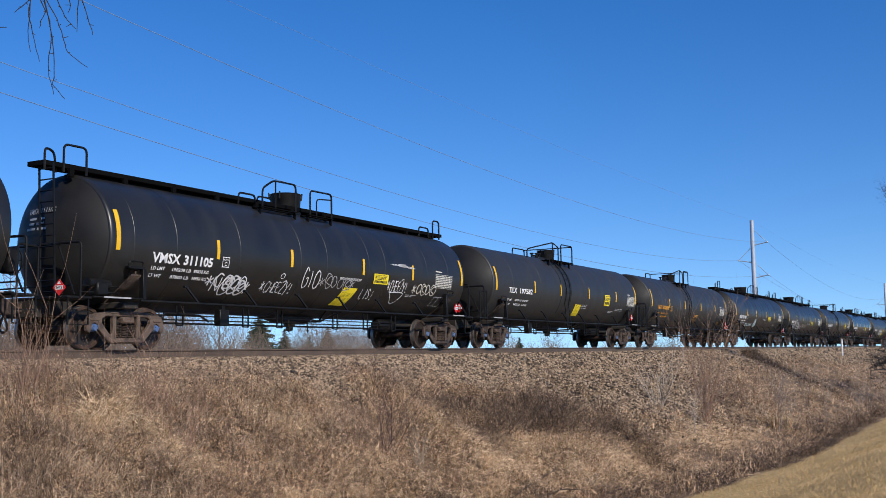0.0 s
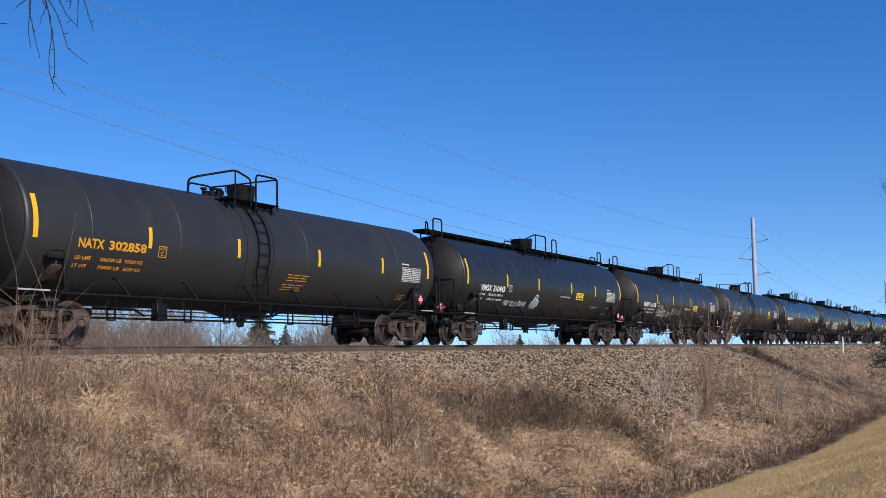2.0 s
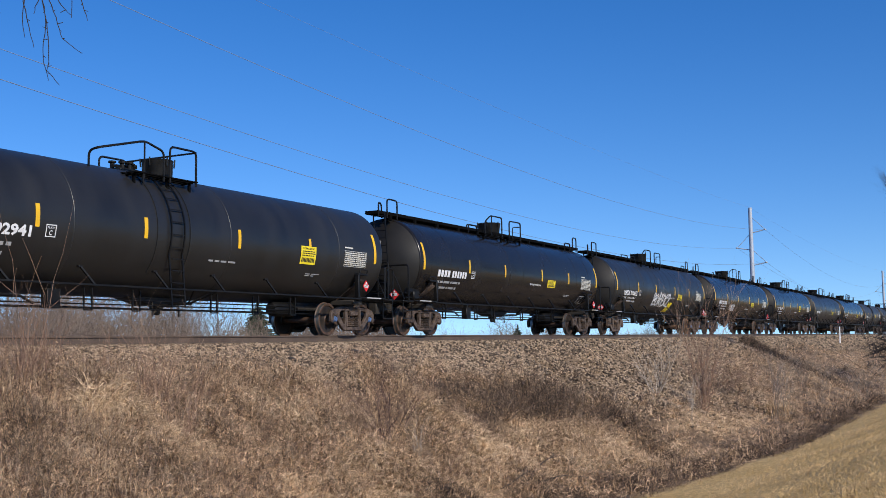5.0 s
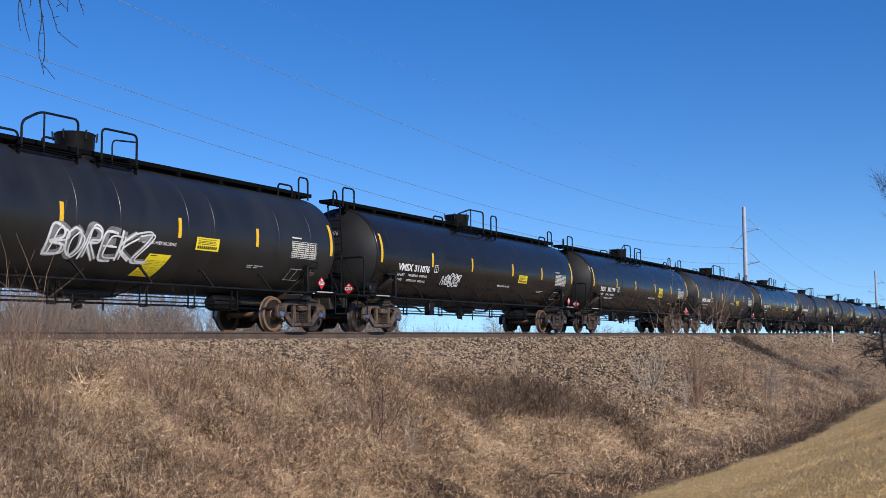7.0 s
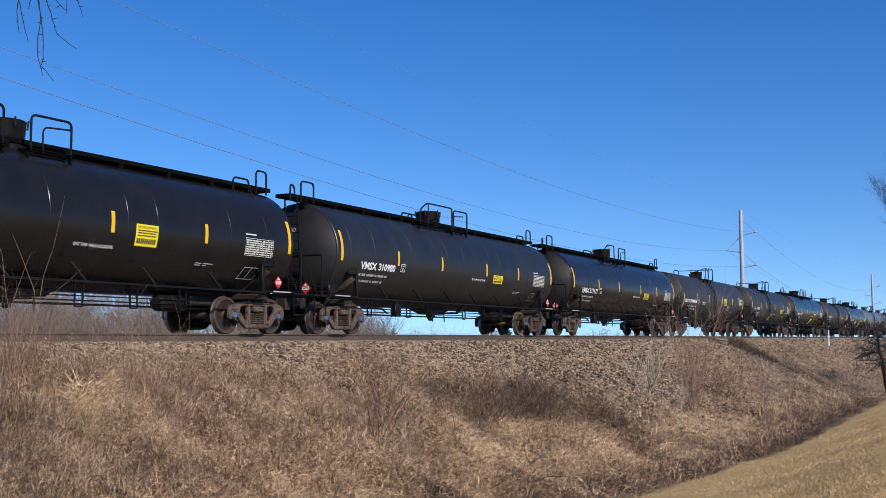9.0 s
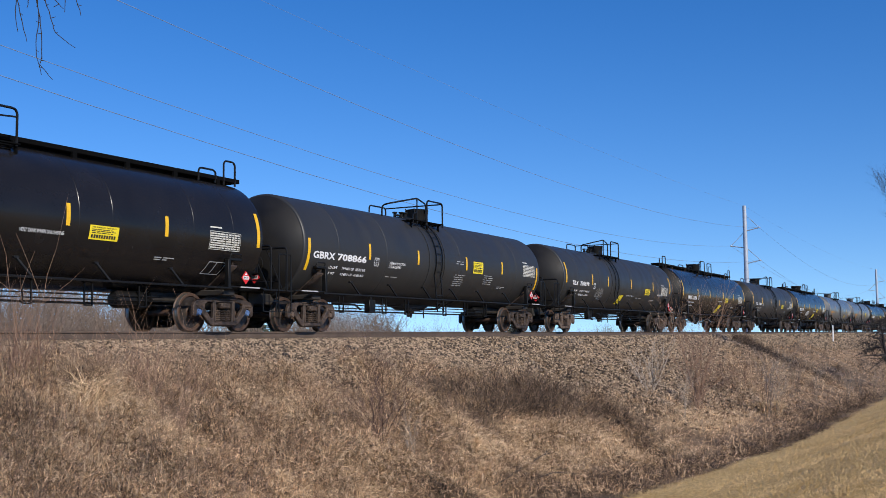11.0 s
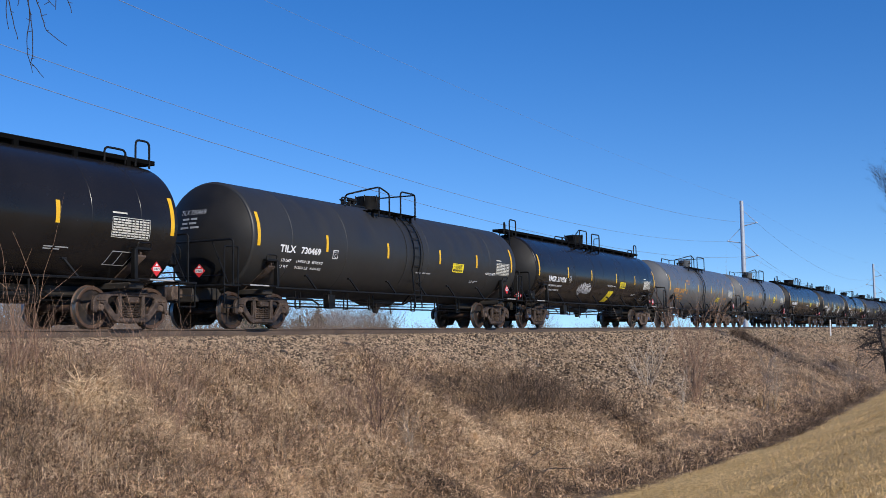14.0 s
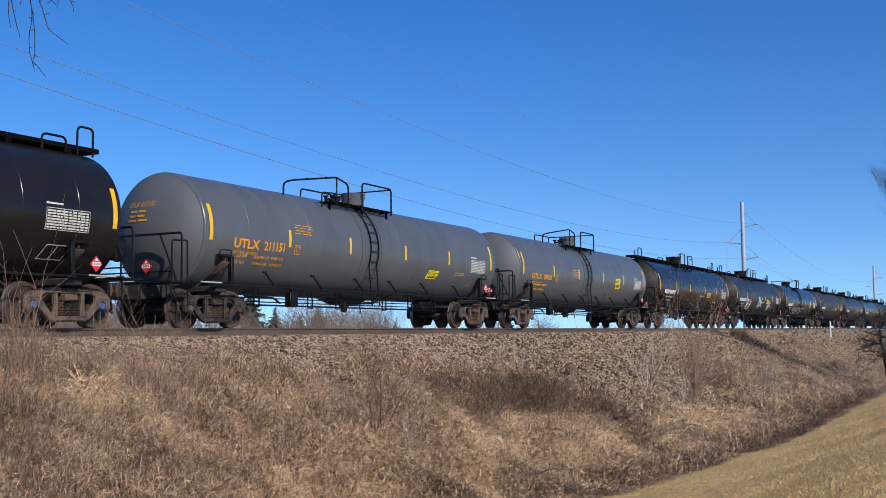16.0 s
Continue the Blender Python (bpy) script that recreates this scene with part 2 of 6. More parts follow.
def text_shape(words, height, width=None, bold=0.02):
    """Lettering in the x-z plane, its lower left corner at the origin; cut into strips so that it can follow a curve."""
    cu = bpy.data.curves.new("words", "FONT")
    cu.body, cu.size, cu.offset, cu.resolution_u = words, 1.0, bold, 2
    ob = bpy.data.objects.new("words", cu)
    me = ob.to_mesh()
    bm = bmesh.new()
    bm.from_mesh(me)
    ob.to_mesh_clear()
    bpy.data.objects.remove(ob)
    xs = [v.co.x for v in bm.verts]
    ys = [v.co.y for v in bm.verts]
    kx = height / (max(ys) - min(ys))
    if width:
        wx = width / (max(xs) - min(xs))
    else:
        wx = kx
    x0, y0 = min(xs), min(ys)
    for v in bm.verts:
        v.co = Vector(((v.co.x - x0) * wx, 0, (v.co.y - y0) * kx))
    return bm


def strips(bm, step=0.07):
    zs = [v.co.z for v in bm.verts]
    z = min(zs) + step
    while z < max(zs) - 0.01:
        bmesh.ops.bisect_plane(bm, geom=bm.verts[:] + bm.edges[:] + bm.faces[:], plane_co=(0, 0, z), plane_no=(0, 0, 1))
        z += step
    return bm


def join(bm, other, m=None):
    """Adds the other bmesh to bm."""
    me = bpy.data.meshes.new("tmp")
    if m is not None:
        bmesh.ops.transform(other, matrix=m, verts=other.verts)
    other.to_mesh(me)
    other.free()
    bm.from_mesh(me)
    bpy.data.meshes.remove(me)
    return bm


# ---- ground: lawn falling to a ditch, steep weedy bank with gullies, track bed and the land beyond ----
BEYOND = [(16.0, -0.36), (20.0, -0.36), (22.6, -1.5), (30, -2.2), (60, -2.6), (4000, -3.0)]
NEAR_BANK = [(-4000, -1.8), (0.6, -1.8), (1.3, -1.92), (2.0, -2.14), (4.0, -2.9), (5.5, -3.34), (7.0, -3.6), (8.6, -3.72), (9.3, -3.6), (10.3, -3.12), (13.1, -1.72), (15.0, -0.78)] + BEYOND
FAR_BANK = [(-4000, -1.8), (0.6, -1.8), (1.3, -1.92), (2.0, -2.14), (3.6, -2.8), (4.8, -3.25), (6.0, -3.52), (7.1, -3.6), (7.9, -3.5), (9.2, -3.05), (12.0, -1.98), (15.0, -0.76)] + BEYOND
# gullies and spurs down the bank: x at the crest, x at the toe, half width, depth (negative: a spur)
GULLIES = [(24.4, 23.4, 0.75, 0.34), (22.3, 21.2, 0.9, -0.26), (20.6, 19.0, 0.6, 0.28), (18.9, 17.6, 0.8, -0.15), (33.6, 28.2, 0.9, 0.24), (30.4, 25.6, 1.2, -0.16), (37.6, 32.4, 1.3, -0.24), (41.5, 38.0, 1.1, 0.13), (47.0, 43.5, 1.6, -0.3), (69.4, 65.0, 1.9, 0.34), (62.0, 59.0, 2.0, -0.25), (16.2, 15.0, 0.6, 0.18), (13.4, 12.0, 0.7, -0.16), (80.0, 76.0, 2.0, -0.3)]


def hummock(x, y):
    """Relief of the ground: gullies and tussocks on the bank, nearly level on the lawn and the track bed. Works on numbers and arrays."""
    rough = np.clip((y - 7.6) / 2.0, 0, 1) * np.clip((15.3 - y) / 1.6, 0, 1) + 0.6 * np.clip((y - 24) / 6, 0, 1)
    a = np.sin(x * 0.9 + 1.3 * np.sin(y * 0.7)) * np.cos(y * 0.8 + 0.5 + 0.9 * np.sin(x * 0.45))
    b = np.sin(x * 2.3 + y * 1.1 + 2 * np.sin(y * 1.3)) * np.sin(y * 2.1 - x * 0.7 + 1.0)
    c = np.sin(x * 5.1 + 1.7 * np.sin(y * 3.3)) * np.sin(y * 4.7 + x * 1.3)
    z = rough * (0.06 * a + 0.07 * b + 0.05 * c)
    down = np.clip((y - 7.9) / 1.6, 0, 1) * np.clip((15.7 - y) / 1.2, 0, 1)
    for crest, toe, half, deep in GULLIES:
        mid = toe + (crest - toe) * np.clip((y - 8.5) / 6.0, 0, 1) + 0.25 * np.sin(y * 1.4 + crest)
        z = z - 1.35 * deep * down * np.exp(-((x - mid) / half) ** 2)
    return z + 0.012 * np.sin(x * 1.1) * np.sin(y * 1.3)


def bank_np(x, y):
    """Height of the ground."""
    w = np.clip((x - 24) / 14, 0, 1)
    w = w * w * (3 - 2 * w)
    near, far = (np.interp(y, [p[0] for p in line], [p[1] for p in line]) for line in (NEAR_BANK, FAR_BANK))
    return near * (1 - w) + far * w + hummock(x, y)


def steps(*spans):
    out = []
    for a, b, n in spans:
        out += [a + (b - a) * i / n for i in range(n)]
    return out + [spans[-1][1]]


def build_ground():
    xs = steps((-3000, -200, 6), (-200, -10, 12), (-10, 60, 330), (60, 90, 60), (90, 260, 60), (260, 3000, 8))
    ys = steps((-3000, -30, 4), (-30, 0, 10), (0, 8, 32), (8, 16, 64), (16, 20, 4), (20, 40, 16), (40, 3000, 8))
    gx, gy = np.meshgrid(np.array(xs), np.array(ys), indexing="ij")
    verts = np.stack([gx, gy, bank_np(gx, gy)], -1).reshape(-1, 3).tolist()
    n = len(ys)
    faces = [(i * n + j, (i + 1) * n + j, (i + 1) * n + j + 1, i * n + j + 1) for i in range(len(xs) - 1) for j in range(n - 1)]
    me = bpy.data.meshes.new("ground")
    me.from_pydata(verts, [], faces)
    for p in me.polygons:
        p.use_smooth = True
    ob = new("ground", me)
    tagged(ob, "dry winter grass bank and mown lawn beside the track", "ground", kind="structure")
    # earth and thatch, lawn in front of the ditch
    m = material("thatch_and_soil", [(0.05, 0.031, 0.017), (0.16, 0.102, 0.058), (0.30, 0.205, 0.12)], 0.95, scale=0.7, fine=14, bump=0.8)
    nt = m.node_tree
    bsdf = nt.nodes["Principled BSDF"]
    first = bsdf.inputs["Base Color"].links[0].from_socket
    co = nt.nodes.new("ShaderNodeTexCoord")
    sep = nt.nodes.new("ShaderNodeSeparateXYZ")
    nt.links.new(co.outputs["Object"], sep.inputs[0])
    wob = nt.nodes.new("ShaderNodeTexNoise")
    wob.inputs["Scale"].default_value = 0.8
    nt.links.new(co.outputs["Object"], wob.inputs["Vector"])
    ma = nt.nodes.new("ShaderNodeMath")
    ma.operation = "MULTIPLY_ADD"
    nt.links.new(wob.outputs["Fac"], ma.inputs[0])
    ma.inputs[1].default_value = 1.2
    nt.links.new(sep.outputs["Y"], ma.inputs[2])
    # the lawn narrows along the track
    bay = nt.nodes.new("ShaderNodeMapRange")
    bay.inputs["From Min"].default_value, bay.inputs["From Max"].default_value = 22.0, 33.0
    bay.inputs["To Min"].default_value, bay.inputs["To Max"].default_value = 0.6, 2.2
    nt.links.new(sep.outputs["X"], bay.inputs["Value"])
    shift = nt.nodes.new("ShaderNodeMath")
    nt.links.new(ma.outputs[0], shift.inputs[0])
    nt.links.new(bay.outputs["Result"], shift.inputs[1])
    mr = nt.nodes.new("ShaderNodeMapRange")
    mr.inputs["From Min"].default_value, mr.inputs["From Max"].default_value = 8.55, 8.95
    nt.links.new(shift.outputs[0], mr.inputs["Value"])
    lawn = nt.nodes.new("ShaderNodeTexNoise")
    lawn.inputs["Scale"].default_value, lawn.inputs["Detail"].default_value = 9.0, 8
    nt.links.new(co.outputs["Object"], lawn.inputs["Vector"])
    lr = nt.nodes.new("ShaderNodeValToRGB")
    lr.color_ramp.elements[0].color, lr.color_ramp.elements[0].position = (0.36, 0.238, 0.082, 1), 0.3
    lr.color_ramp.elements[1].color, lr.color_ramp.elements[1].position = (0.68, 0.47, 0.195, 1), 0.7
    nt.links.new(lawn.outputs["Fac"], lr.inputs["Fac"])
    mix = nt.nodes.new("ShaderNodeMix")
    mix.data_type = "RGBA"
    nt.links.new(mr.outputs["Result"], mix.inputs["Factor"])
    nt.links.new(lr.outputs["Color"], mix.inputs["A"])
    nt.links.new(first, mix.inputs["B"])
    nt.links.new(mix.outputs["Result"], bsdf.inputs["Base Color"])
    me.materials.append(m)
    return ob


build_ground()


def build_track():
    """Ballast bed, two rails and the ties under them."""
    bed = bmesh.new()
    x0, x1 = -150.0, 900.0
    ring = [(14.2, -1.35), (16.0, -0.29), (16.2, -0.24), (TRACK_Y, -0.22), (19.8, -0.24), (22.4, -1.42)]
    xs = [x0] + [i * 1.0 for i in range(-10, 140)] + [200, 300, 500, x1]
    rows = []
    for x in xs:
        rows.append([bed.verts.new((x, y + (0.25 * noise.noise((x * 0.3, i, 0)) if i in (0, 5) else 0), z + 0.03 * noise.noise((x * 0.7, y, 2)))) for i, (y, z) in enumerate(ring)])
    for a, b in zip(rows, rows[1:]):
        for k in range(len(ring) - 1):
            bed.faces.new((a[k], b[k], b[k + 1], a[k + 1]))
    me = mesh_of(bed, "ballast_bed", material("ballast_fines", [(0.045, 0.034, 0.024), (0.13, 0.10, 0.072), (0.25, 0.20, 0.148)], 0.95, scale=3.0, fine=22, bump=1.0))
    tagged(new("ballast", me), "grey crushed-stone ballast bed of the railway", "ballast", kind="structure")
    prof = [(-0.076, -0.184), (-0.076, -0.172), (-0.012, -0.150), (-0.009, -0.045), (-0.036, -0.034), (-0.037, -0.008), (-0.030, 0.0), (0.030, 0.0), (0.037, -0.008), (0.036, -0.034), (0.009, -0.045), (0.012, -0.150), (0.076, -0.172), (0.076, -0.184)]
    for side in (-1, 1):
        bm = bmesh.new()
        ends = [[bm.verts.new((x, TRACK_Y + side * 0.755 + y, z)) for y, z in prof] for x in (-150, 900)]
        for k in range(len(prof)):
            bm.faces.new((ends[0][k], ends[0][(k + 1) % len(prof)], ends[1][(k + 1) % len(prof)], ends[1][k]))
        me = mesh_of(bm, "rail", M_RAIL)
        me.materials.append(M_HEAD)
        me.polygons[6].material_index = 1
        tagged(new("rail", me), "rust-brown steel rail with a polished head", "rail", group="rails of the track", kind="structure")
    tie = bmesh.new()
    box(tie, -0.115, 0.115, -1.3, 1.3, -0.36, -0.184, 0.01)
    me = mesh_of(tie, "tie", M_TIE)
    bed_ob = bpy.data.objects["ballast"]
    for i in range(260):
        t = part("tie", me, M_TIE, bed_ob)
        t.matrix_basis = pose(-8 + i * 0.52 + random.uniform(-0.02, 0.02), TRACK_Y + random.uniform(-0.04, 0.04), random.uniform(-0.006, 0.0), 0, 0, random.uniform(-1, 1))


build_track()


# ---- tank cars ----
PITCH = 18.2           # over the couplers
TANK_R, TANK_Z = 1.448, 2.329
HALF, HALF_B = 7.62, 8.10    # straight shell towards the lettered end and the other
HEAD, HEAD_B = 0.66, 0.38    # depth of the dished heads
FIRST_CAR = 23.66      # where the centre of car 1 stands at the start
TRUCK_X = 7.0
WHEEL_R = 0.457


def on_tank(bm, x, angle, lift=0.006):
    """Bends flat artwork (x-z plane, origin lower left) onto the near side of the tank, its lower edge at that angle above the axis."""
    r = TANK_R + lift
    for v in bm.verts:
        a = radians(angle) + v.co.z / TANK_R
        v.co = Vector((x + v.co.x, -r * math.cos(a), TANK_Z + r * math.sin(a)))
    return bm


def patch(w, h, nx=2, nz=6, shear=0.0):
    """A flat sheet of art in the x-z plane."""
    bm = bmesh.new()
    vs = [[bm.verts.new((w * i / nx + shear * (j / nz), 0, h * j / nz)) for j in range(nz + 1)] for i in range(nx + 1)]
    for i in range(nx):
        for j in range(nz):
            bm.faces.new((vs[i][j], vs[i + 1][j], vs[i + 1][j + 1], vs[i][j + 1]))
    return bm


def bars(lines, unit=1.0, gap=0.06):
    """Unreadable writing: rows of short bars. lines: (x, z, height, widths)."""
    bm = bmesh.new()
    for x, z, h, widths in lines:
        for w in widths:
            join(bm, patch(w * unit, h, 1, 1), Matrix.Translation((x, 0, z)))
            x += (w + gap) * unit
    return bm


def dish(rr):
    """Bulge of the head: a shallow dome with a tight knuckle at the rim."""
    rim, lip, dome = 0.955, 0.11, 2.0
    if rr > rim:
        return lip * math.sqrt(max(0.0, 1 - ((rr - rim) / (1 - rim)) ** 2))
    return lip + math.sqrt(dome ** 2 - (rr * TANK_R) ** 2) - math.sqrt(dome ** 2 - (rim * TANK_R) ** 2)


def tank_mesh(mat, seams):
    prof = [(-HALF - dish(0.0), 0.02)]
    for rr in (0.2, 0.4, 0.55, 0.7, 0.8, 0.88, 0.93, 0.955, 0.962, 0.97, 0.978, 0.985, 0.991, 0.996, 0.999, 1.0):
        prof.append((-HALF - dish(rr), TANK_R * rr))
    body = [(-HALF, TANK_R)]
    for s in seams:
        body += [(s - 0.014, TANK_R), (s - 0.006, TANK_R + 0.005), (s + 0.006, TANK_R + 0.005), (s + 0.014, TANK_R)]
    body.append((HALF_B, TANK_R))
    prof = prof[:-1] + body + [(HALF_B + (-a - HALF) * HEAD_B / HEAD, r) for a, r in reversed(prof[:-1])]
    bm = bmesh.new()
    revolve(bm, prof, 96, "x", (0, 0, TANK_Z))
    me = mesh_of(bm, "tank", mat, 16)
    # the heads stay dull where the shell is polished
    me.materials.append(M_GREYDULL if mat is M_GREY else M_DULL)
    for p in me.polygons:
        c = p.center
        if (c.x < -HALF or c.x > HALF_B) and math.hypot(c.y, c.z - TANK_Z) < 0.955 * TANK_R:
            p.material_index = 1
    return me


MESH = {}


def shared(key, make):
    if key not in MESH:
        MESH[key] = make()
    return MESH[key]


def wheelset_mesh(rim_mat):
    bm = bmesh.new()
    # tread, flange, rim, dished plate and hub of one wheel; the outer face looks to -y
    prof = [(-0.075, 0.06), (-0.075, 0.13), (-0.045, 0.15), (-0.02, 0.26), (-0.035, 0.37), (-0.065, 0.385), (-0.07, 0.44), (-0.062, WHEEL_R - 0.003), (0.03, WHEEL_R), (0.045, WHEEL_R + 0.012), (0.055, WHEEL_R + 0.026), (0.068, WHEEL_R + 0.02), (0.07, 0.385), (0.03, 0.37), (0.02, 0.16), (0.07, 0.13), (0.07, 0.06)]
    revolve(bm, [(-0.755 + a, r) for a, r in prof], 36, "y")
    revolve(bm, [(0.755 - a, r) for a, r in reversed(prof)], 36, "y")
    revolve(bm, [(-1.02, 0.075), (-0.70, 0.085), (-0.6, 0.085), (0, 0.078), (0.6, 0.085), (0.70, 0.085), (1.02, 0.075)], 12, "y")
    me = mesh_of(bm, "wheelset", rim_mat, 30)
    me.materials.append(M_RIM)
    me.materials.append(M_PLATE)
    # bright tread; the plate between hub and rim takes the painted-in shade
    for p in me.polygons:
        c = p.center
        r = math.hypot(c.x, c.z)
        if r > WHEEL_R - 0.02 and abs(p.normal.y) < 0.5:
            p.material_index = 1
        elif 0.14 < r < 0.37:
            p.material_index = 2
    return me


def side_frame_mesh():
    half = [(0.0, 0.79), (0.44, 0.79), (0.62, 0.775), (0.86, 0.745), (1.02, 0.70), (1.09, 0.60), (1.09, 0.40), (1.03, 0.36), (0.995, 0.42), (0.98, 0.53), (0.90, 0.575), (0.82, 0.54), (0.79, 0.44), (0.70, 0.36), (0.54, 0.20), (0.40, 0.14), (0.0, 0.13)]
    outline = half + [(-x, z) for x, z in reversed(half[1:-1])]
    spring = [(-0.30, 0.225), (0.30, 0.225), (0.315, 0.715), (-0.315, 0.715)]
    win = [(0.385, 0.715), (0.375, 0.40), (0.41, 0.30), (0.49, 0.31), (0.71, 0.55), (0.70, 0.66), (0.60, 0.71)]
    bm = flat_shape(outline, [spring, win, [(-x, z) for x, z in win]], 0.10, 0.015)
    # pedestal crowns, ribs along the chords, spring seat
    for s in (-1, 1):
        box(bm, s * 0.90 - 0.13, s * 0.90 + 0.13, -0.07, 0.10, 0.585, 0.66, 0.02)
        box(bm, s * 0.345 - 0.03, s * 0.345 + 0.03, -0.07, 0.08, 0.24, 0.74, 0.012)
    box(bm, -0.38, 0.38, -0.08, 0.14, 0.14, 0.21, 0.02)
    box(bm, -0.48, 0.48, -0.07, 0.10, 0.745, 0.795, 0.02)
    box(bm, -0.17, 0.17, -0.12, 0.2, 0.55, 0.69, 0.03)
    return mesh_of(bm, "side_frame", M_TRUCK, 40)


def spring_mesh():
    bm = bmesh.new()
    pts = [(0.075 * math.cos(k * math.pi / 4), -0.01 + 0.075 * math.sin(k * math.pi / 4), 0.235 + 0.30 * k / 44) for k in range(45)]
    tube(bm, pts, 0.020, 4)
    return mesh_of(bm, "coil_spring", M_TRUCK, 60)


def bearing_mesh():
    bm = bmesh.new()
    revolve(bm, [(-1.115, 0.03), (-1.112, 0.055), (-1.095, 0.07), (-1.05, 0.085), (-0.92, 0.09), (-0.92, 0.05)], 16, "y")
    for k in range(3):
        a = k * 2.094 + 0.5
        revolve(bm, [(-1.126, 0.013), (-1.10, 0.013)], 6, "y", (0.06 * math.cos(a), 0, 0.06 * math.sin(a)))
    return bm


def bolster_mesh():
    bm = bmesh.new()
    box(bm, -0.19, 0.19, -1.0, 1.0, 0.52, 0.72, 0.03)
    box(bm, -0.26, 0.26, -0.35, 0.35, 0.70, 0.82, 0.03)
    for s in (-1, 1):
        box(bm, s * 0.40 - 0.04, s * 0.40 + 0.04, -0.72, 0.72, 0.30, 0.40, 0.01)
        for y in (-0.745, 0.745):
            box(bm, s * 0.385 - 0.035, s * 0.385 + 0.035, y - 0.05, y + 0.05, 0.26, 0.52, 0.01)
    return mesh_of(bm, "truck", M_UNDER, 40)


def add_truck(car, x, caps, rusty):
    truck = part("truck", shared("bolster", bolster_mesh), M_UNDER, car, "rust-brown cast steel freight truck", pose(x, 0, 0))
    for s, turn in ((-1, 0), (1, 180)):
        part("side_frame", shared("frame", side_frame_mesh), M_TRUCK, truck, "", pose(0, s * 1.045, 0, 0, 0, turn))
        for cx in (-0.19, 0.0, 0.19):
            part("coil_spring", shared("spring", spring_mesh), M_TRUCK, truck, "", pose(cx, s * 1.0, 0, 0, 0, turn))
        for wx in (-0.889, 0.889):
            m = M_BLUE if caps else M_TRUCK
            key = "cap_blue" if caps else "cap_rust"
            part("bearing_cap", shared(key, lambda: mesh_of(bearing_mesh(), "bearing_cap", m, 30)), m, truck, "blue bearing end cap" if caps else "", pose(wx, 0, WHEEL_R, 0, 0, turn))
    wheels = []
    for i, wx in enumerate((-0.889, 0.889)):
        rust = rusty and i == 0
        me = shared("wheel_rust" if rust else "wheel", lambda: wheelset_mesh(M_WHEEL_RUST if rust else M_WHEEL))
        wheels.append(part("wheelset", me, M_WHEEL, truck, "orange rusted wheelset" if rust else "", pose(wx, 0, WHEEL_R)))
    return wheels


def sill_mesh():
    """Stub sill, body bolster and draft gear of the +x end."""
    bm = bmesh.new()
    box(bm, 5.4, 8.75, -0.33, 0.33, 0.72, 1.02, 0.02)
    box(bm, TRUCK_X - 0.22, TRUCK_X + 0.22, -1.32, 1.32, 0.86, 1.0, 0.02)
    box(bm, 8.55, 8.8, -0.42, 0.42, 0.66, 1.04, 0.02)
    return mesh_of(bm, "stub_sill", M_UNDER, 40)


def saddle_mesh():
    """Body bolster web across the car: from the sill out and up to the tank's sides."""
    bm = flat_shape([(-0.40, 0.82), (0.40, 0.82), (1.43, 1.56), (1.43, 1.66), (1.2, 1.72), (-1.2, 1.72), (-1.43, 1.66), (-1.43, 1.56)], [], 0.03)
    for s in (-1, 1):
        join(bm, flat_shape([(s * 0.40, 0.80), (s * 1.44, 1.55), (s * 1.44, 1.59), (s * 0.40, 0.84)], [], 0.28))
    bmesh.ops.transform(bm, matrix=Matrix.Rotation(radians(90), 4, "Z"), verts=bm.verts)
    return bm


def coupler_mesh():
    bm = bmesh.new()
    box(bm, 8.7, 9.02, -0.09, 0.09, 0.76, 0.98, 0.03)
    bm2 = flat_shape([(9.0, 0.72), (9.16, 0.74), (9.2, 0.86), (9.16, 1.0), (9.0, 1.02)], [], 0.30, 0.03)
    join(bm, bm2)
    tube(bm, rounded([(8.8, -0.30, 0.8), (8.95, -0.30, 0.7), (9.08, -0.25, 0.42), (9.1, -0.1, 0.36)], 0.1), 0.028, 6)
    return mesh_of(bm, "coupler", M_TRUCK, 40)


def ladder_bm(lower, upper, gap, rungs, radius=0.018, axis=(1, 0, 0)):
    """Two stringers and round rungs between two points."""
    bm = bmesh.new()
    a, b, g = Vector(lower), Vector(upper), Vector(axis) * gap / 2
    tube(bm, [a - g, b - g], radius * 1.2, 4)
    tube(bm, [a + g, b + g], radius * 1.2, 4)
    for i in range(rungs):
        p = a.lerp(b, (i + 0.5) / rungs)
        tube(bm, [p - g, p + g], radius * 0.8, 5)
    return bm


def platform_mesh(s):
    """End deck with its lower steps. s: -1 or 1, the end of the car."""
    bm = bmesh.new()
    a, b = sorted((s * 8.82, s * 8.18))
    box(bm, a, b, -1.42, 1.42, 1.02, 1.07, 0.01)
    a, b = sorted((s * 8.2, s * 6.75))
    box(bm, a, b, -1.50, -1.30, 1.05, 1.085, 0.01)
    box(bm, a, b, 1.26, 1.50, 1.02, 1.06, 0.01)
    for x in (8.25, 8.78):
        tube(bm, [(s * x, -1.38, 1.02), (s * x, -1.38, 0.5)], 0.018, 4)
    tube(bm, [(s * 8.25, -1.38, 0.5), (s * 8.78, -1.38, 0.5)], 0.018, 4)
    tube(bm, [(s * 8.25, -1.38, 0.76), (s * 8.78, -1.38, 0.76)], 0.018, 4)
    return mesh_of(bm, "end_platform", M_STEEL, 40)


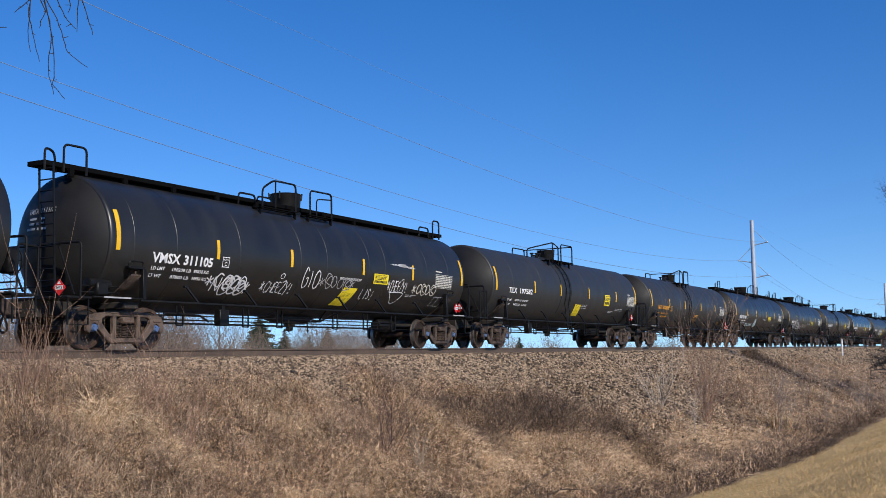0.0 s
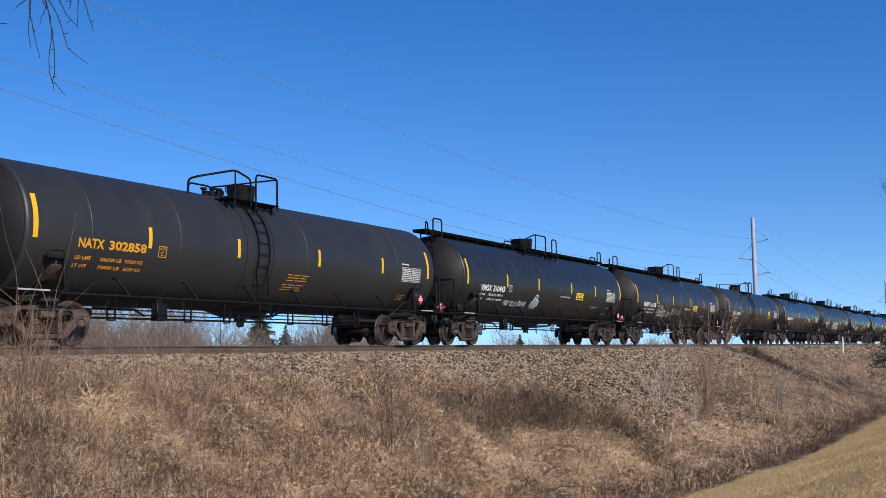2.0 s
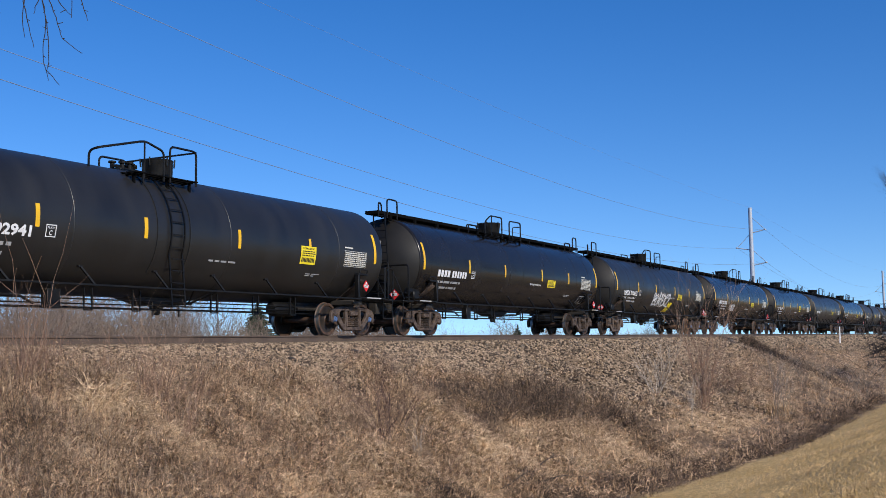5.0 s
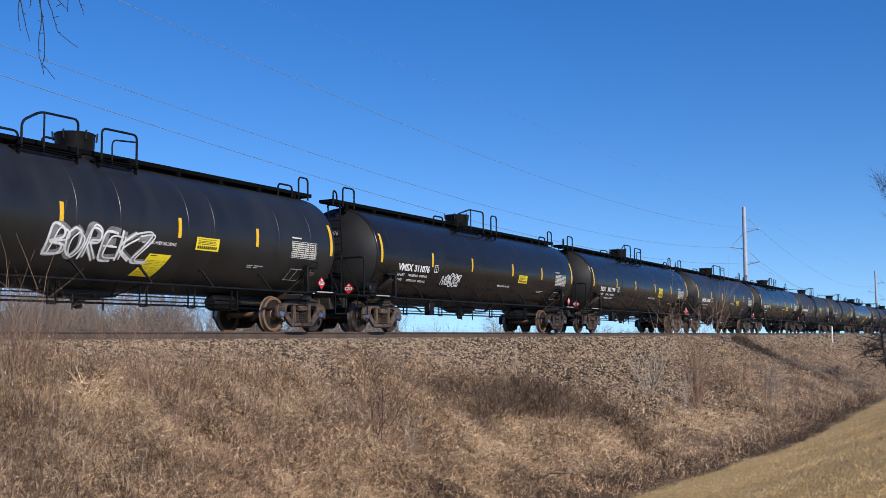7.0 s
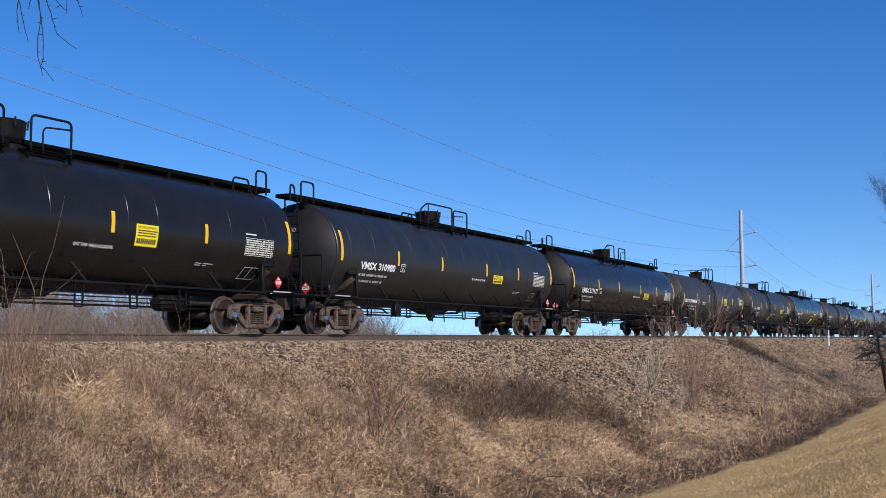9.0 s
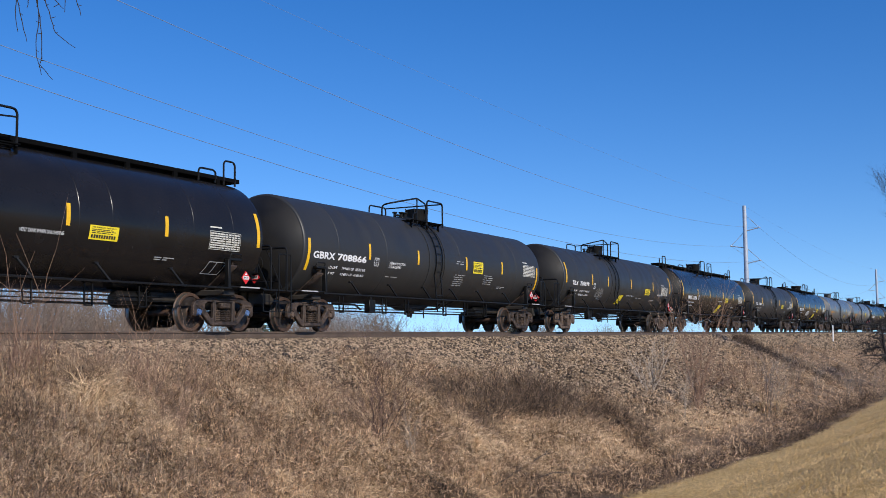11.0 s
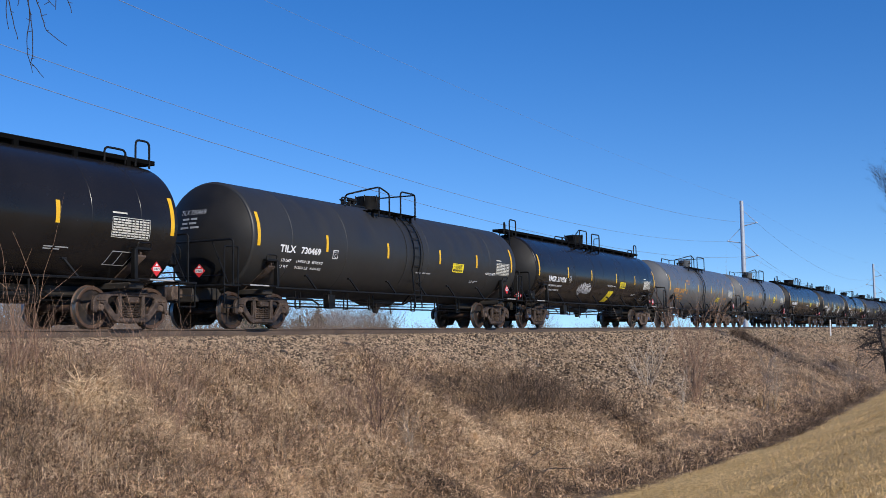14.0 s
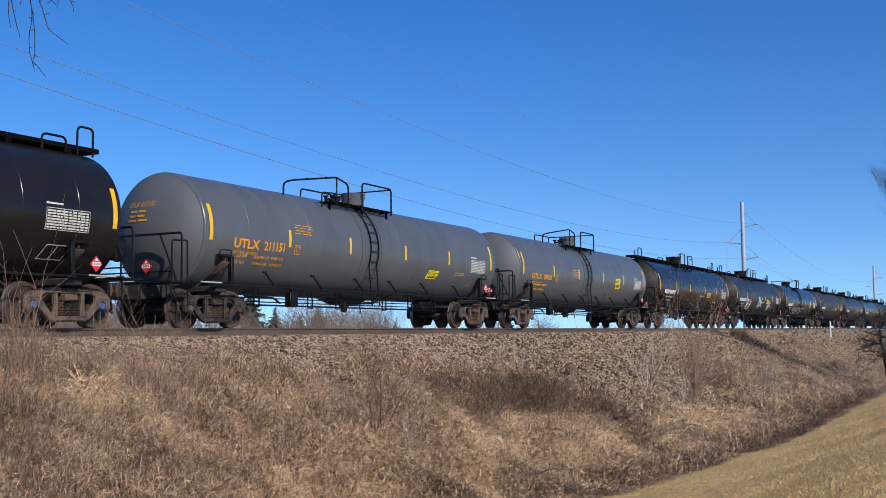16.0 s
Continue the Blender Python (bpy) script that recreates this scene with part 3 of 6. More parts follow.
def railing_mesh(s):
    """Rail across the end of the car with its corner posts, a middle post and a brace."""
    bm = bmesh.new()
    x = s * 8.50
    tube(bm, rounded([(x, -1.42, 1.05), (x, -1.42, 2.17), (x, 1.42, 2.17), (x, 1.42, 1.05)], 0.10), 0.027, 6)
    tube(bm, [(x, 0.45, 2.17), (x, 0.45, 1.05)], 0.022, 5)
    tube(bm, [(x, -1.2, 1.3), (x, 1.4, 1.3)], 0.018, 5)
    tube(bm, [(x, -0.75, 2.17), (x + s * 0.05, -1.3, 1.1)], 0.022, 5)
    return mesh_of(bm, "end_railing", M_STEEL, 50)


def step_rail_mesh(s):
    bm = bmesh.new()
    tube(bm, rounded([(s * 8.80, -1.40, 1.05), (s * 8.80, -1.40, 1.98), (s * 8.32, -1.42, 2.0), (s * 8.30, -1.42, 1.05)], 0.06), 0.022, 6)
    return mesh_of(bm, "step_rail", M_STEEL, 50)


def side_step_mesh(s):
    """Small gusset post and grab at the inner end of the side step."""
    bm = bmesh.new()
    x = s * 6.80
    box(bm, x - 0.05, x + 0.05, -1.50, -1.38, 1.06, 1.72, 0.008)
    box(bm, *sorted((x, x - s * -0.45)), -1.50, -1.36, 1.70, 1.76, 0.008)
    tube(bm, rounded([(s * 7.25, -1.46, 1.74), (s * 7.25, -1.5, 1.86), (s * 6.85, -1.5, 1.86), (s * 6.85, -1.46, 1.7)], 0.05), 0.016, 5)
    return mesh_of(bm, "side_step", M_STEEL, 40)


def running_rail_mesh():
    bm = bmesh.new()
    for y in (-1.48, 1.48):
        box(bm, -6.9, 6.9, y - 0.025, y + 0.025, 1.01, 1.055, 0.008)
    return mesh_of(bm, "side_rail", M_STEEL, 40)


def strut_mesh():
    bm = bmesh.new()
    tube(bm, [(-0.26, -1.36, 1.40), (0.02, -1.49, 1.02)], 0.03, 5)
    box(bm, -0.32, -0.20, -1.38, -1.30, 1.38, 1.43, 0.008)
    return mesh_of(bm, "strut", M_STEEL, 40)


def rigging_mesh():
    """Brake rods and pipes slung under the tank on hangers, with the bottom outlet and its skid."""
    bm = bmesh.new()
    for y, z in ((-0.62, 0.79), (-0.60, 0.69), (-0.55, 0.60), (0.35, 0.66)):
        tube(bm, [(-5.9, y, z), (5.9, y, z)], 0.016, 5)
    tube(bm, [(-5.4, -0.72, 0.83), (-4.2, -0.72, 0.80), (-3.9, -0.74, 0.66)], 0.03, 5)
    for x in (-4.9, -2.5, -1.1, 1.5, 3.1, 4.7):
        for dx in (0, 0.22):
            tube(bm, [(x + dx, -0.64, 1.02), (x + dx, -0.64, 0.56)], 0.022, 4)
        tube(bm, [(x, -0.64, 0.56), (x + 0.22, -0.64, 0.56)], 0.022, 4)
    box(bm, -5.75, -5.45, -0.8, -0.5, 0.62, 0.8, 0.03)
    return mesh_of(bm, "brake_rigging", M_STEEL, 50)


def outlet_mesh():
    bm = flat_shape([(-1.25, 0.94), (-0.5, 0.76), (0.5, 0.76), (1.0, 0.94)], [], 0.5, 0.03)
    revolve(bm, [(0.50, 0.07), (0.53, 0.10), (0.62, 0.10), (0.66, 0.16), (0.78, 0.18)], 14, "z")
    tube(bm, [(-0.25, -0.3, 0.70), (0.3, -0.3, 0.70)], 0.022, 5)
    for x in (-0.42, 0.45):
        tube(bm, [(x, -0.28, 0.8), (x, -0.3, 0.46)], 0.022, 4)
    return mesh_of(bm, "bottom_outlet", M_UNDER, 40)


def dome_mesh():
    top = TANK_Z + TANK_R
    bm = bmesh.new()
    revolve(bm, [(top - 0.12, 0.43), (top + 0.02, 0.44), (top + 0.05, 0.39), (top + 0.10, 0.41), (top + 0.50, 0.43), (top + 0.53, 0.445), (top + 0.55, 0.42), (top + 0.57, 0.2)], 28, "z")
    for k in range(6):
        a = k * math.pi / 3 + 0.3
        tube(bm, [(0.45 * math.cos(a), 0.45 * math.sin(a), top + 0.38), (0.47 * math.cos(a), 0.47 * math.sin(a), top + 0.58)], 0.022, 5)
    return mesh_of(bm, "manway_housing", M_STEEL, 35)


def valve_mesh():
    top = TANK_Z + TANK_R
    bm = bmesh.new()
    box(bm, -0.42, 0.42, -0.3, 0.3, top - 0.05, top + 0.08, 0.02)
    for i in range(5):
        revolve(bm, [(top + 0.05, 0.05), (top + 0.2, 0.05), (top + 0.22, 0.09), (top + 0.26, 0.09)], 8, "z", (-0.34 + i * 0.17, random.uniform(-0.15, 0.1), 0))
    tube(bm, [(-0.5, -0.1, top + 0.12), (0.4, 0.05, top + 0.2)], 0.04, 6)
    return mesh_of(bm, "valve_housing", M_STEEL, 40)


def add_ladder_over(car, mat, at):
    """The pair of hoops and rungs that climb the side of the shell, and the straight foot below."""
    bm = bmesh.new()
    r = TANK_R + 0.05
    arc = [(-r * math.cos(radians(a)), TANK_Z + r * math.sin(radians(a))) for a in range(-20, 76, 8)]
    for x in (-0.22, 0.2):
        tube(bm, [(x, y, z) for y, z in arc], 0.022, 4)
    for a in range(-14, 72, 11):
        y, z = -r * math.cos(radians(a)), TANK_Z + r * math.sin(radians(a))
        tube(bm, [(-0.22, y, z), (0.2, y, z)], 0.014, 4)
    y0, z0 = arc[0]
    for x in (-0.22, 0.2):
        tube(bm, [(x, y0, z0), (x, -1.52, 0.62)], 0.022, 4)
    for z in (0.64, 0.9, 1.17, 1.44, 1.7):
        tube(bm, [(-0.22, -1.5, z), (0.2, -1.5, z)], 0.014, 4)
    part("side_ladder", bm, M_STEEL, car, "curved steel ladder over the tank's side", pose(at, 0, 0), 50)
    r = TANK_R
    for x0, x1 in ((-0.62, -0.52), (0.42, 0.50)):
        bm = bmesh.new()
        rings = []
        for a in range(-40, 81, 6):
            c, d = math.cos(radians(a)), math.sin(radians(a))
            rings.append([bm.verts.new((x, -q * c, TANK_Z + q * d)) for x, q in ((x0, r - 0.01), (x0, r + 0.02), (x1, r + 0.02), (x1, r - 0.01))])
        for u, v in zip(rings, rings[1:]):
            for k in range(3):
                bm.faces.new((u[k], u[k + 1], v[k + 1], v[k]))
        part("tank_band", bm, mat, car, "", pose(at, 0, 0))


def walkway_mesh():
    """Full-length grated running board on stands above the shell."""
    top = TANK_Z + TANK_R
    bm = bmesh.new()
    box(bm, -8.6, 8.47, -0.42, 0.10, top + 0.05, top + 0.155, 0.008)
    box(bm, -7.7, 8.1, -0.30, 0.0, top - 0.05, top + 0.002)
    x = -7.9
    while x < 8.2:
        box(bm, x - 0.06, x + 0.06, -0.46, -0.38, top - 0.12, top + 0.07, 0.006)
        x += 1.55
    return mesh_of(bm, "walkway", M_GRATE, 40)


def hoop(points, radius=0.027):
    bm = bmesh.new()
    tube(bm, rounded(points, 0.13), radius, 6)
    return bm


def rail_part(car, name, key, points, radius=0.027):
    part(name, shared(key, lambda: mesh_of(hoop(points, radius), name, M_STEEL, 50)), M_STEEL, car)


def add_top_long(car, late, wide):
    """Roof fittings of a car with the long running board."""
    top = TANK_Z + TANK_R
    part("walkway", shared("walkway", walkway_mesh), M_STEEL, car, "long black grated walkway along the tank top")
    part("manway_housing", shared("dome", dome_mesh), M_STEEL, car, "round black manway housing", pose(0.12, 0, 0))
    part("valve_housing", shared("valves", valve_mesh), M_STEEL, car, "", pose(-0.95, 0, -0.06))
    # ends of the two rails beside the manway
    a, b, c, d = (-1.6, 0.47, 1.12, 1.6) if late else (-2.07, 0.2, 0.32, 1.36) if wide else (-2.07, -0.64, 0.02, 1.05)
    for y in (-0.86, 0.86):
        def deck():
            bm = bmesh.new()
            inner = math.copysign(0.46, y)
            for x0, x1 in ((a - 0.08, b + 0.08), (c - 0.08, d + 0.08)):
                for u in (0.0, 0.5, 1.0):
                    yy = inner + (y * 1.06 - inner) * u
                    box(bm, x0, x1, yy - 0.045, yy + 0.045, top - 0.13, top - 0.10, 0.006)
                for x in (x0 + 0.05, x1 - 0.05):
                    box(bm, x - 0.025, x + 0.025, *sorted((inner, y * 1.06)), top - 0.16, top - 0.13)
                    box(bm, x - 0.025, x + 0.025, y - 0.03, y + 0.03, top - 0.36, top - 0.14)
            return mesh_of(bm, "manway_platform", M_GRATE, 40)
        part("manway_platform", shared(f"deckA{y}{late}{wide}", deck), M_STEEL, car)
    top -= 0.16
    y, bend = -0.92, 0.95 if late else 0.45
    rail_part(car, "handrail", f"hA1{late}{wide}", [(a, y, top), (a, y, 4.14), (a + bend, y, 4.40), (b, y, 4.41), (b, y, top)])
    rail_part(car, "rail_post", f"hA4{late}{wide}", [(a + bend + 0.1, y, top), (a + bend + 0.1, y, 4.2), (a + bend + 0.1, y, 4.40)], 0.022)
    for y in (-0.92, 0.92):
        rail_part(car, "handrail", f"hA2{y}{late}{wide}", [(c, y, top), (c, y, 4.35), (d, y, 4.36), (d, y, top)])
    if not late:
        rail_part(car, "handrail", "hA3", [(0.32, -0.92, top), (0.32, -0.92, 4.14), (1.05, -0.92, 4.2)], 0.02)
    top += 0.12
    for i, (x0, x1, h, y) in enumerate(((-8.1, -7.48, 4.34, -0.42), (-2.4, -1.72, 4.04, -0.4), (6.91, 7.55, 4.06, -0.4), (7.86, 8.3, 4.36, -0.4))):
        rail_part(car, "grab_rail", f"gA{i}", [(x0, y, top), (x0, y, h), (x1, y, h), (x1, y, top)])
    rail_part(car, "grab_rail", "gA8", [(-8.58, -0.4, top), (-8.58, -0.4, 4.2), (-8.25, -0.3, 4.16), (-8.15, -0.25, top)])
    lad = lambda: mesh_of(ladder_bm((-8.62, -0.62, 1.06), (-8.50, -0.36, top + 0.14), 0.42, 12, 0.02, (0, 1, 0)), "end_ladder", M_STEEL, 50)
    part("end_ladder", shared("ladA", lad), M_STEEL, car, "black steel ladder up the tank end")


def add_top_short(car, mat, roof):
    """Roof fittings of a car with a small platform round the manway. roof: dome, ladder and the ends of the two rails."""
    top = TANK_Z + TANK_R
    dome, lad, r1, r2, r3, r4 = roof

    def painted():
        me = dome_mesh()
        me.materials.clear()
        me.materials.append(mat if mat is M_GREY else M_STEEL)
        for v in me.vertices:
            v.co.x, v.co.y = v.co.x * 0.86, v.co.y * 0.86
        return me
    part("manway_housing", shared("domeB" + mat.name, painted), mat, car, "round manway housing", pose(dome, 0, -0.13))
    part("valve_housing", shared("valves", valve_mesh), M_STEEL, car, "", pose(dome - 1.05, 0, -0.04))
    for y in (-1.0, 1.0):
        def deck():
            bm = bmesh.new()
            inner = math.copysign(0.55, y)
            for u in (0.0, 0.33, 0.67, 1.0):
                yy = inner + (y * 1.1 - inner) * u
                box(bm, r2 - 0.3, r4 + 0.05, yy - 0.05, yy + 0.05, top - 0.20, top - 0.17, 0.006)
            for x in (r2 - 0.2, (r2 + r4) / 2, r4 - 0.1):
                box(bm, x - 0.025, x + 0.025, *sorted((inner, y * 1.1)), top - 0.235, top - 0.20)
                box(bm, x - 0.025, x + 0.025, y - 0.03, y + 0.03, top - 0.5, top - 0.21)
            return mesh_of(bm, "manway_platform", M_GRATE, 40)
        part("manway_platform", shared(f"deckB{y}{roof}", deck), M_STEEL, car, "black steel platform beside the manway")
    base = top - 0.3
    for y in (-1.12, 1.12):
        rail_part(car, "handrail", f"hB2{y}{roof}", [(r3, y, base), (r3, y, 4.31), (r4, y, 4.31), (r4, y, base)])
    for y in (-1.12,):
        rail_part(car, "handrail", f"hB1{y}{roof}", [(r2 + 0.6, y, base), (r2 + 0.6, y, 4.16), (r2, y, 4.31), (r1, y * 0.8, 4.02), (r1, y * 0.55, 3.98), (r1, y * 0.55, top - 0.22)])
        rail_part(car, "handrail", f"hB3{y}{roof}", [(r1 + 1.1, y, base - 0.1), (r1 + 1.1, y, 3.80), (r2, y, 3.84)], 0.022)
        rail_part(car, "rail_post", f"hB4{y}{roof}", [(r2, y, base), (r2, y, 4.0), (r2, y, 4.30)], 0.022)
    rail_part(car, "cross_rail", f"hB5{roof}", [(r4, -1.12, 4.29), (r4, 0, 4.29), (r4, 1.12, 4.29)], 0.022)
    add_ladder_over(car, mat, lad)


def placard_thing(car, x, y, z, white_top, tilt=0):
    def red():
        return mesh_of(flat_shape([(-0.165, 0), (0, -0.165), (0.165, 0), (0, 0.165)], [], 0.012), "placard", M_RED)

    def white():
        bm = flat_shape([(-0.105, -0.042), (0.105, -0.042), (0.105, 0.042), (-0.105, 0.042)], [], 0.004)
        join(bm, flat_shape([(-0.05, 0.07), (0.05, 0.07), (0, 0.13)], [], 0.004))
        return mesh_of(bm, "placard_panel", M_WHITE)
    p = part("hazard_placard", shared("placard", red), M_RED, car, "red diamond hazard placard", pose(x, y, z, 0, 0, tilt))
    part("placard_panel", shared("placard_w", white), M_WHITE, p, "", pose(0, -0.010, 0))
    digits = text_shape("3475", 0.055, 0.17, 0.02) if white_top else text_shape("1987", 0.062, 0.2, 0.01)
    key = "digits" + str(white_top)
    part("placard_digits", shared(key, lambda: mesh_of(digits, "placard_digits", M_INK)), M_INK, p, "", pose(-0.085, -0.0145, -0.028))


def data_panel():
    """The inspection stencil: ruled white lines and rows of small figures."""
    bm = bmesh.new()
    rnd = random.Random(4)
    w, h = 1.12, 0.44
    join(bm, patch(0.42, 0.035, 1, 1), Matrix.Translation((0, 0, h + 0.07)))
    for z in (0.0, 0.11, h - 0.012):
        join(bm, patch(w, 0.012, 1, 1), Matrix.Translation((0, 0, z)))
    for x in (0, 0.44, 0.66, 0.88, w - 0.014):
        join(bm, patch(0.012, h, 1, 6), Matrix.Translation((x, 0, 0)))
    z = 0.035
    while z < h - 0.05:
        x = 0.03
        while x < 0.40:
            l = rnd.uniform(0.05, 0.14)
            join(bm, patch(min(l, 0.44 - x), 0.034, 1, 1), Matrix.Translation((x, 0, z)))
            x += l + 0.014
        for x in (0.46, 0.68, 0.90):
            join(bm, patch(rnd.uniform(0.08, 0.095), 0.034, 1, 1), Matrix.Translation((x, 0, z)))
            join(bm, patch(rnd.uniform(0.06, 0.085), 0.034, 1, 1), Matrix.Translation((x + 0.108, 0, z)))
        z += 0.055
    return bm


GLYPHS = [
    [[(0, 0), (0.1, 1), (0.7, 0.9), (0.75, 0.65), (0.15, 0.5), (0.8, 0.4), (0.75, 0.08), (0, 0)]],
    [[(0.4, 1), (0.05, 0.7), (0.1, 0.2), (0.45, 0), (0.8, 0.3), (0.75, 0.8), (0.4, 1)]],
    [[(0.05, -0.1), (0.15, 1), (0.7, 0.95), (0.7, 0.6), (0.15, 0.5), (0.85, -0.15)]],
    [[(0.8, 0.95), (0.15, 0.9), (0.1, 0.1), (0.85, 0.05)], [(0.12, 0.5), (0.65, 0.55)]],
    [[(0.1, 1.05), (0.15, -0.1)], [(0.85, 1.1), (0.2, 0.5), (0.9, -0.2)]],
    [[(0.05, 0.9), (0.8, 1.0), (0.1, 0.05), (0.95, 0.1), (1.0, -0.1)]],
    [[(0.0, 0.95), (0.2, 0.0), (0.45, 0.7), (0.65, 0.0), (0.95, 1.1)]],
    [[(0.8, 0.85), (0.4, 1.0), (0.1, 0.75), (0.7, 0.4), (0.6, 0.05), (0.0, 0.1)]],
    [[(0.0, 0.0), (0.45, 1.1), (0.85, -0.05)], [(0.1, 0.4), (0.8, 0.35)]],
]


ALPHABET = {
    "C": [[(0.85, 0.85), (0.4, 1), (0.08, 0.6), (0.15, 0.15), (0.5, 0), (0.9, 0.15)]],
    "H": [[(0.1, 1), (0.05, 0)], [(0.85, 1), (0.8, 0)], [(0.1, 0.5), (0.85, 0.5)]],
    "E": GLYPHS[3], "B": GLYPHS[0], "O": GLYPHS[1], "R": GLYPHS[2], "S": GLYPHS[7], "A": GLYPHS[8],
    "Z": [[(0.05, 0.95), (0.9, 1), (0.1, 0.05), (0.95, 0)]],
    "Y": [[(0.05, 1), (0.45, 0.5), (0.9, 1)], [(0.45, 0.5), (0.3, -0.15)]],
    "!": [[(0.5, 1), (0.45, 0.35)], [(0.42, 0.14), (0.5, 0.06), (0.42, 0), (0.36, 0.06), (0.42, 0.14)]],
    "F": [[(0.85, 1), (0.15, 0.95), (0.1, 0)], [(0.12, 0.5), (0.7, 0.55)]],
    "K": [[(0.1, 1), (0.1, 0)], [(0.85, 1), (0.12, 0.45), (0.9, 0)]],
    "G": [[(0.85, 0.85), (0.4, 1), (0.08, 0.6), (0.15, 0.15), (0.5, 0), (0.9, 0.15), (0.9, 0.5), (0.5, 0.48)]],
    "L": [[(0.15, 1), (0.1, 0.02), (0.85, 0.05)]],
    "D": [[(0.1, 0), (0.12, 1), (0.6, 0.95), (0.9, 0.55), (0.65, 0.05), (0.1, 0)]],
    "I": [[(0.5, 1), (0.45, 0)]],
    "N": [[(0.05, 0), (0.12, 1), (0.75, 0.02), (0.85, 1)]],
    "U": [[(0.1, 1), (0.12, 0.2), (0.5, 0), (0.8, 0.25), (0.85, 1)]],
    "*": [[(0, 0.2), (0.7, 0.7)], [(0, 0.7), (0.7, 0.2)], [(0.35, 0.85), (0.35, 0.05)]],
    "@": [[(0.9, 0.95), (0.3, 1.1), (0.0, 0.5), (0.4, -0.1), (1.0, 0.1), (1.15, 0.7), (0.6, 0.9), (0.25, 0.45), (0.8, 0.2)]],
    "v": [[(0, 1), (0.5, 0), (1, 1), (0, 1)]],
    " ": [],
}


def smooth_line(pts, n=7):
    """A rounded line through the points."""
    out = []
    for i in range(len(pts) - 1):
        p0, p1, p2, p3 = (np.array(pts[max(0, min(len(pts) - 1, j))], float) for j in (i - 1, i, i + 1, i + 2))
        for k in range(n):
            u = k / n
            out.append(tuple(0.5 * (2 * p1 + (p2 - p0) * u + (2 * p0 - 5 * p1 + 4 * p2 - p3) * u * u + (3 * p1 - p0 - 3 * p2 + p3) * u ** 3)))
    out.append(tuple(pts[-1]))
    return out


def scrawl(seed, w, h, letters, thick, word=""):
    """A sprayed tag: freehand strokes side by side, flat in the x-z plane; a word where it can be read, else letter-like strokes."""
    rnd = random.Random(seed)
    bm = bmesh.new()
    letters = len(word) or letters
    step = w / letters
    for i in range(letters):
        g = ALPHABET[word[i]] if word else rnd.choice(GLYPHS)
        sx, sz, dz, slant = step * (rnd.uniform(0.9, 1.2) if word else rnd.uniform(0.95, 1.2)), h * rnd.uniform(0.85, 1.05), h * rnd.uniform(-0.06, 0.08), rnd.uniform(0.0, 0.25)
        for line in g:
            pts = [(i * step + x * sx + z * slant * step, dz + z * sz) for x, z in line]
            pts = [(x + rnd.uniform(-0.04, 0.04) * step, z + rnd.uniform(-0.03, 0.03) * h) for x, z in pts]
            ribbon(bm, smooth_line(pts), thick * rnd.uniform(0.8, 1.2))
    if not word and rnd.random() < 0.6:
        ribbon(bm, smooth_line([(0.1 * w, -0.2 * h), (0.5 * w, -0.12 * h), (0.9 * w, -0.22 * h)]), thick * 0.6)
    return bm


def ribbon(bm, pts, thick):
    prev = None
    for (x0, z0), (x1, z1) in zip(pts, pts[1:]):
        d = math.hypot(x1 - x0, z1 - z0) or 1e-6
        nx, nz = -(z1 - z0) / d * thick / 2, (x1 - x0) / d * thick / 2
        if prev is None:
            prev = (bm.verts.new((x0 + nx, 0, z0 + nz)), bm.verts.new((x0 - nx, 0, z0 - nz)))
        cur = (bm.verts.new((x1 + nx, 0, z1 + nz)), bm.verts.new((x1 - nx, 0, z1 - nz)))
        bm.faces.new((prev[0], prev[1], cur[1], cur[0]))
        prev = cur


W, O = M_WHITE, M_ORANGE
SP, TE = M_SPRAY, M_TEAL
STRIPES = {"A": (-4.37, -1.5, 1.9, 4.7), "B": (-4.42, -1.53, 1.6, 4.5)}
SEAMS = {"A": (-7.05, -5.75, -3.55, -1.1, 0.1, 2.2, 3.1, 5.6, 7.0), "B": (-6.1, -3.5, 1.3, 5.9)}
PAINT = {"gloss": (M_GLOSS, "glossy black"), "satin": (M_SATIN, "satin black"), "matte": (M_MATTE, "matte black"), "grey": (M_GREY, "medium grey")}


def art(name, bm, mat, tank, x, angle, label="", lift=0.006, step=0.07):
    strips(bm, step)
    return part(name, on_tank(bm, x, angle, lift), mat, tank, label)


# start and end of owner mark and number along the car, lower edge in degrees, height
LETTERING = {2: (-6.47, -5.76, -5.49, -4.33, -12, 0.2), 3: (-6.44, -5.76, -5.63, -4.56, -14, 0.2), 10: (-6.58, -5.87, -5.6, -4.56, -17, 0.2), 13: (-7.31, -6.26, -6.14, -4.64, -14, 0.2), 14: (-6.82, -6.13, -5.9, -4.79, -13, 0.19), 16: (-6.62, -5.93, -5.69, -4.79, -14, 0.19), 18: (-6.66, -5.66, -5.47, -4.63, -15, 0.24), 19: (-6.66, -5.66, -5.47, -4.63, -15, 0.22)}


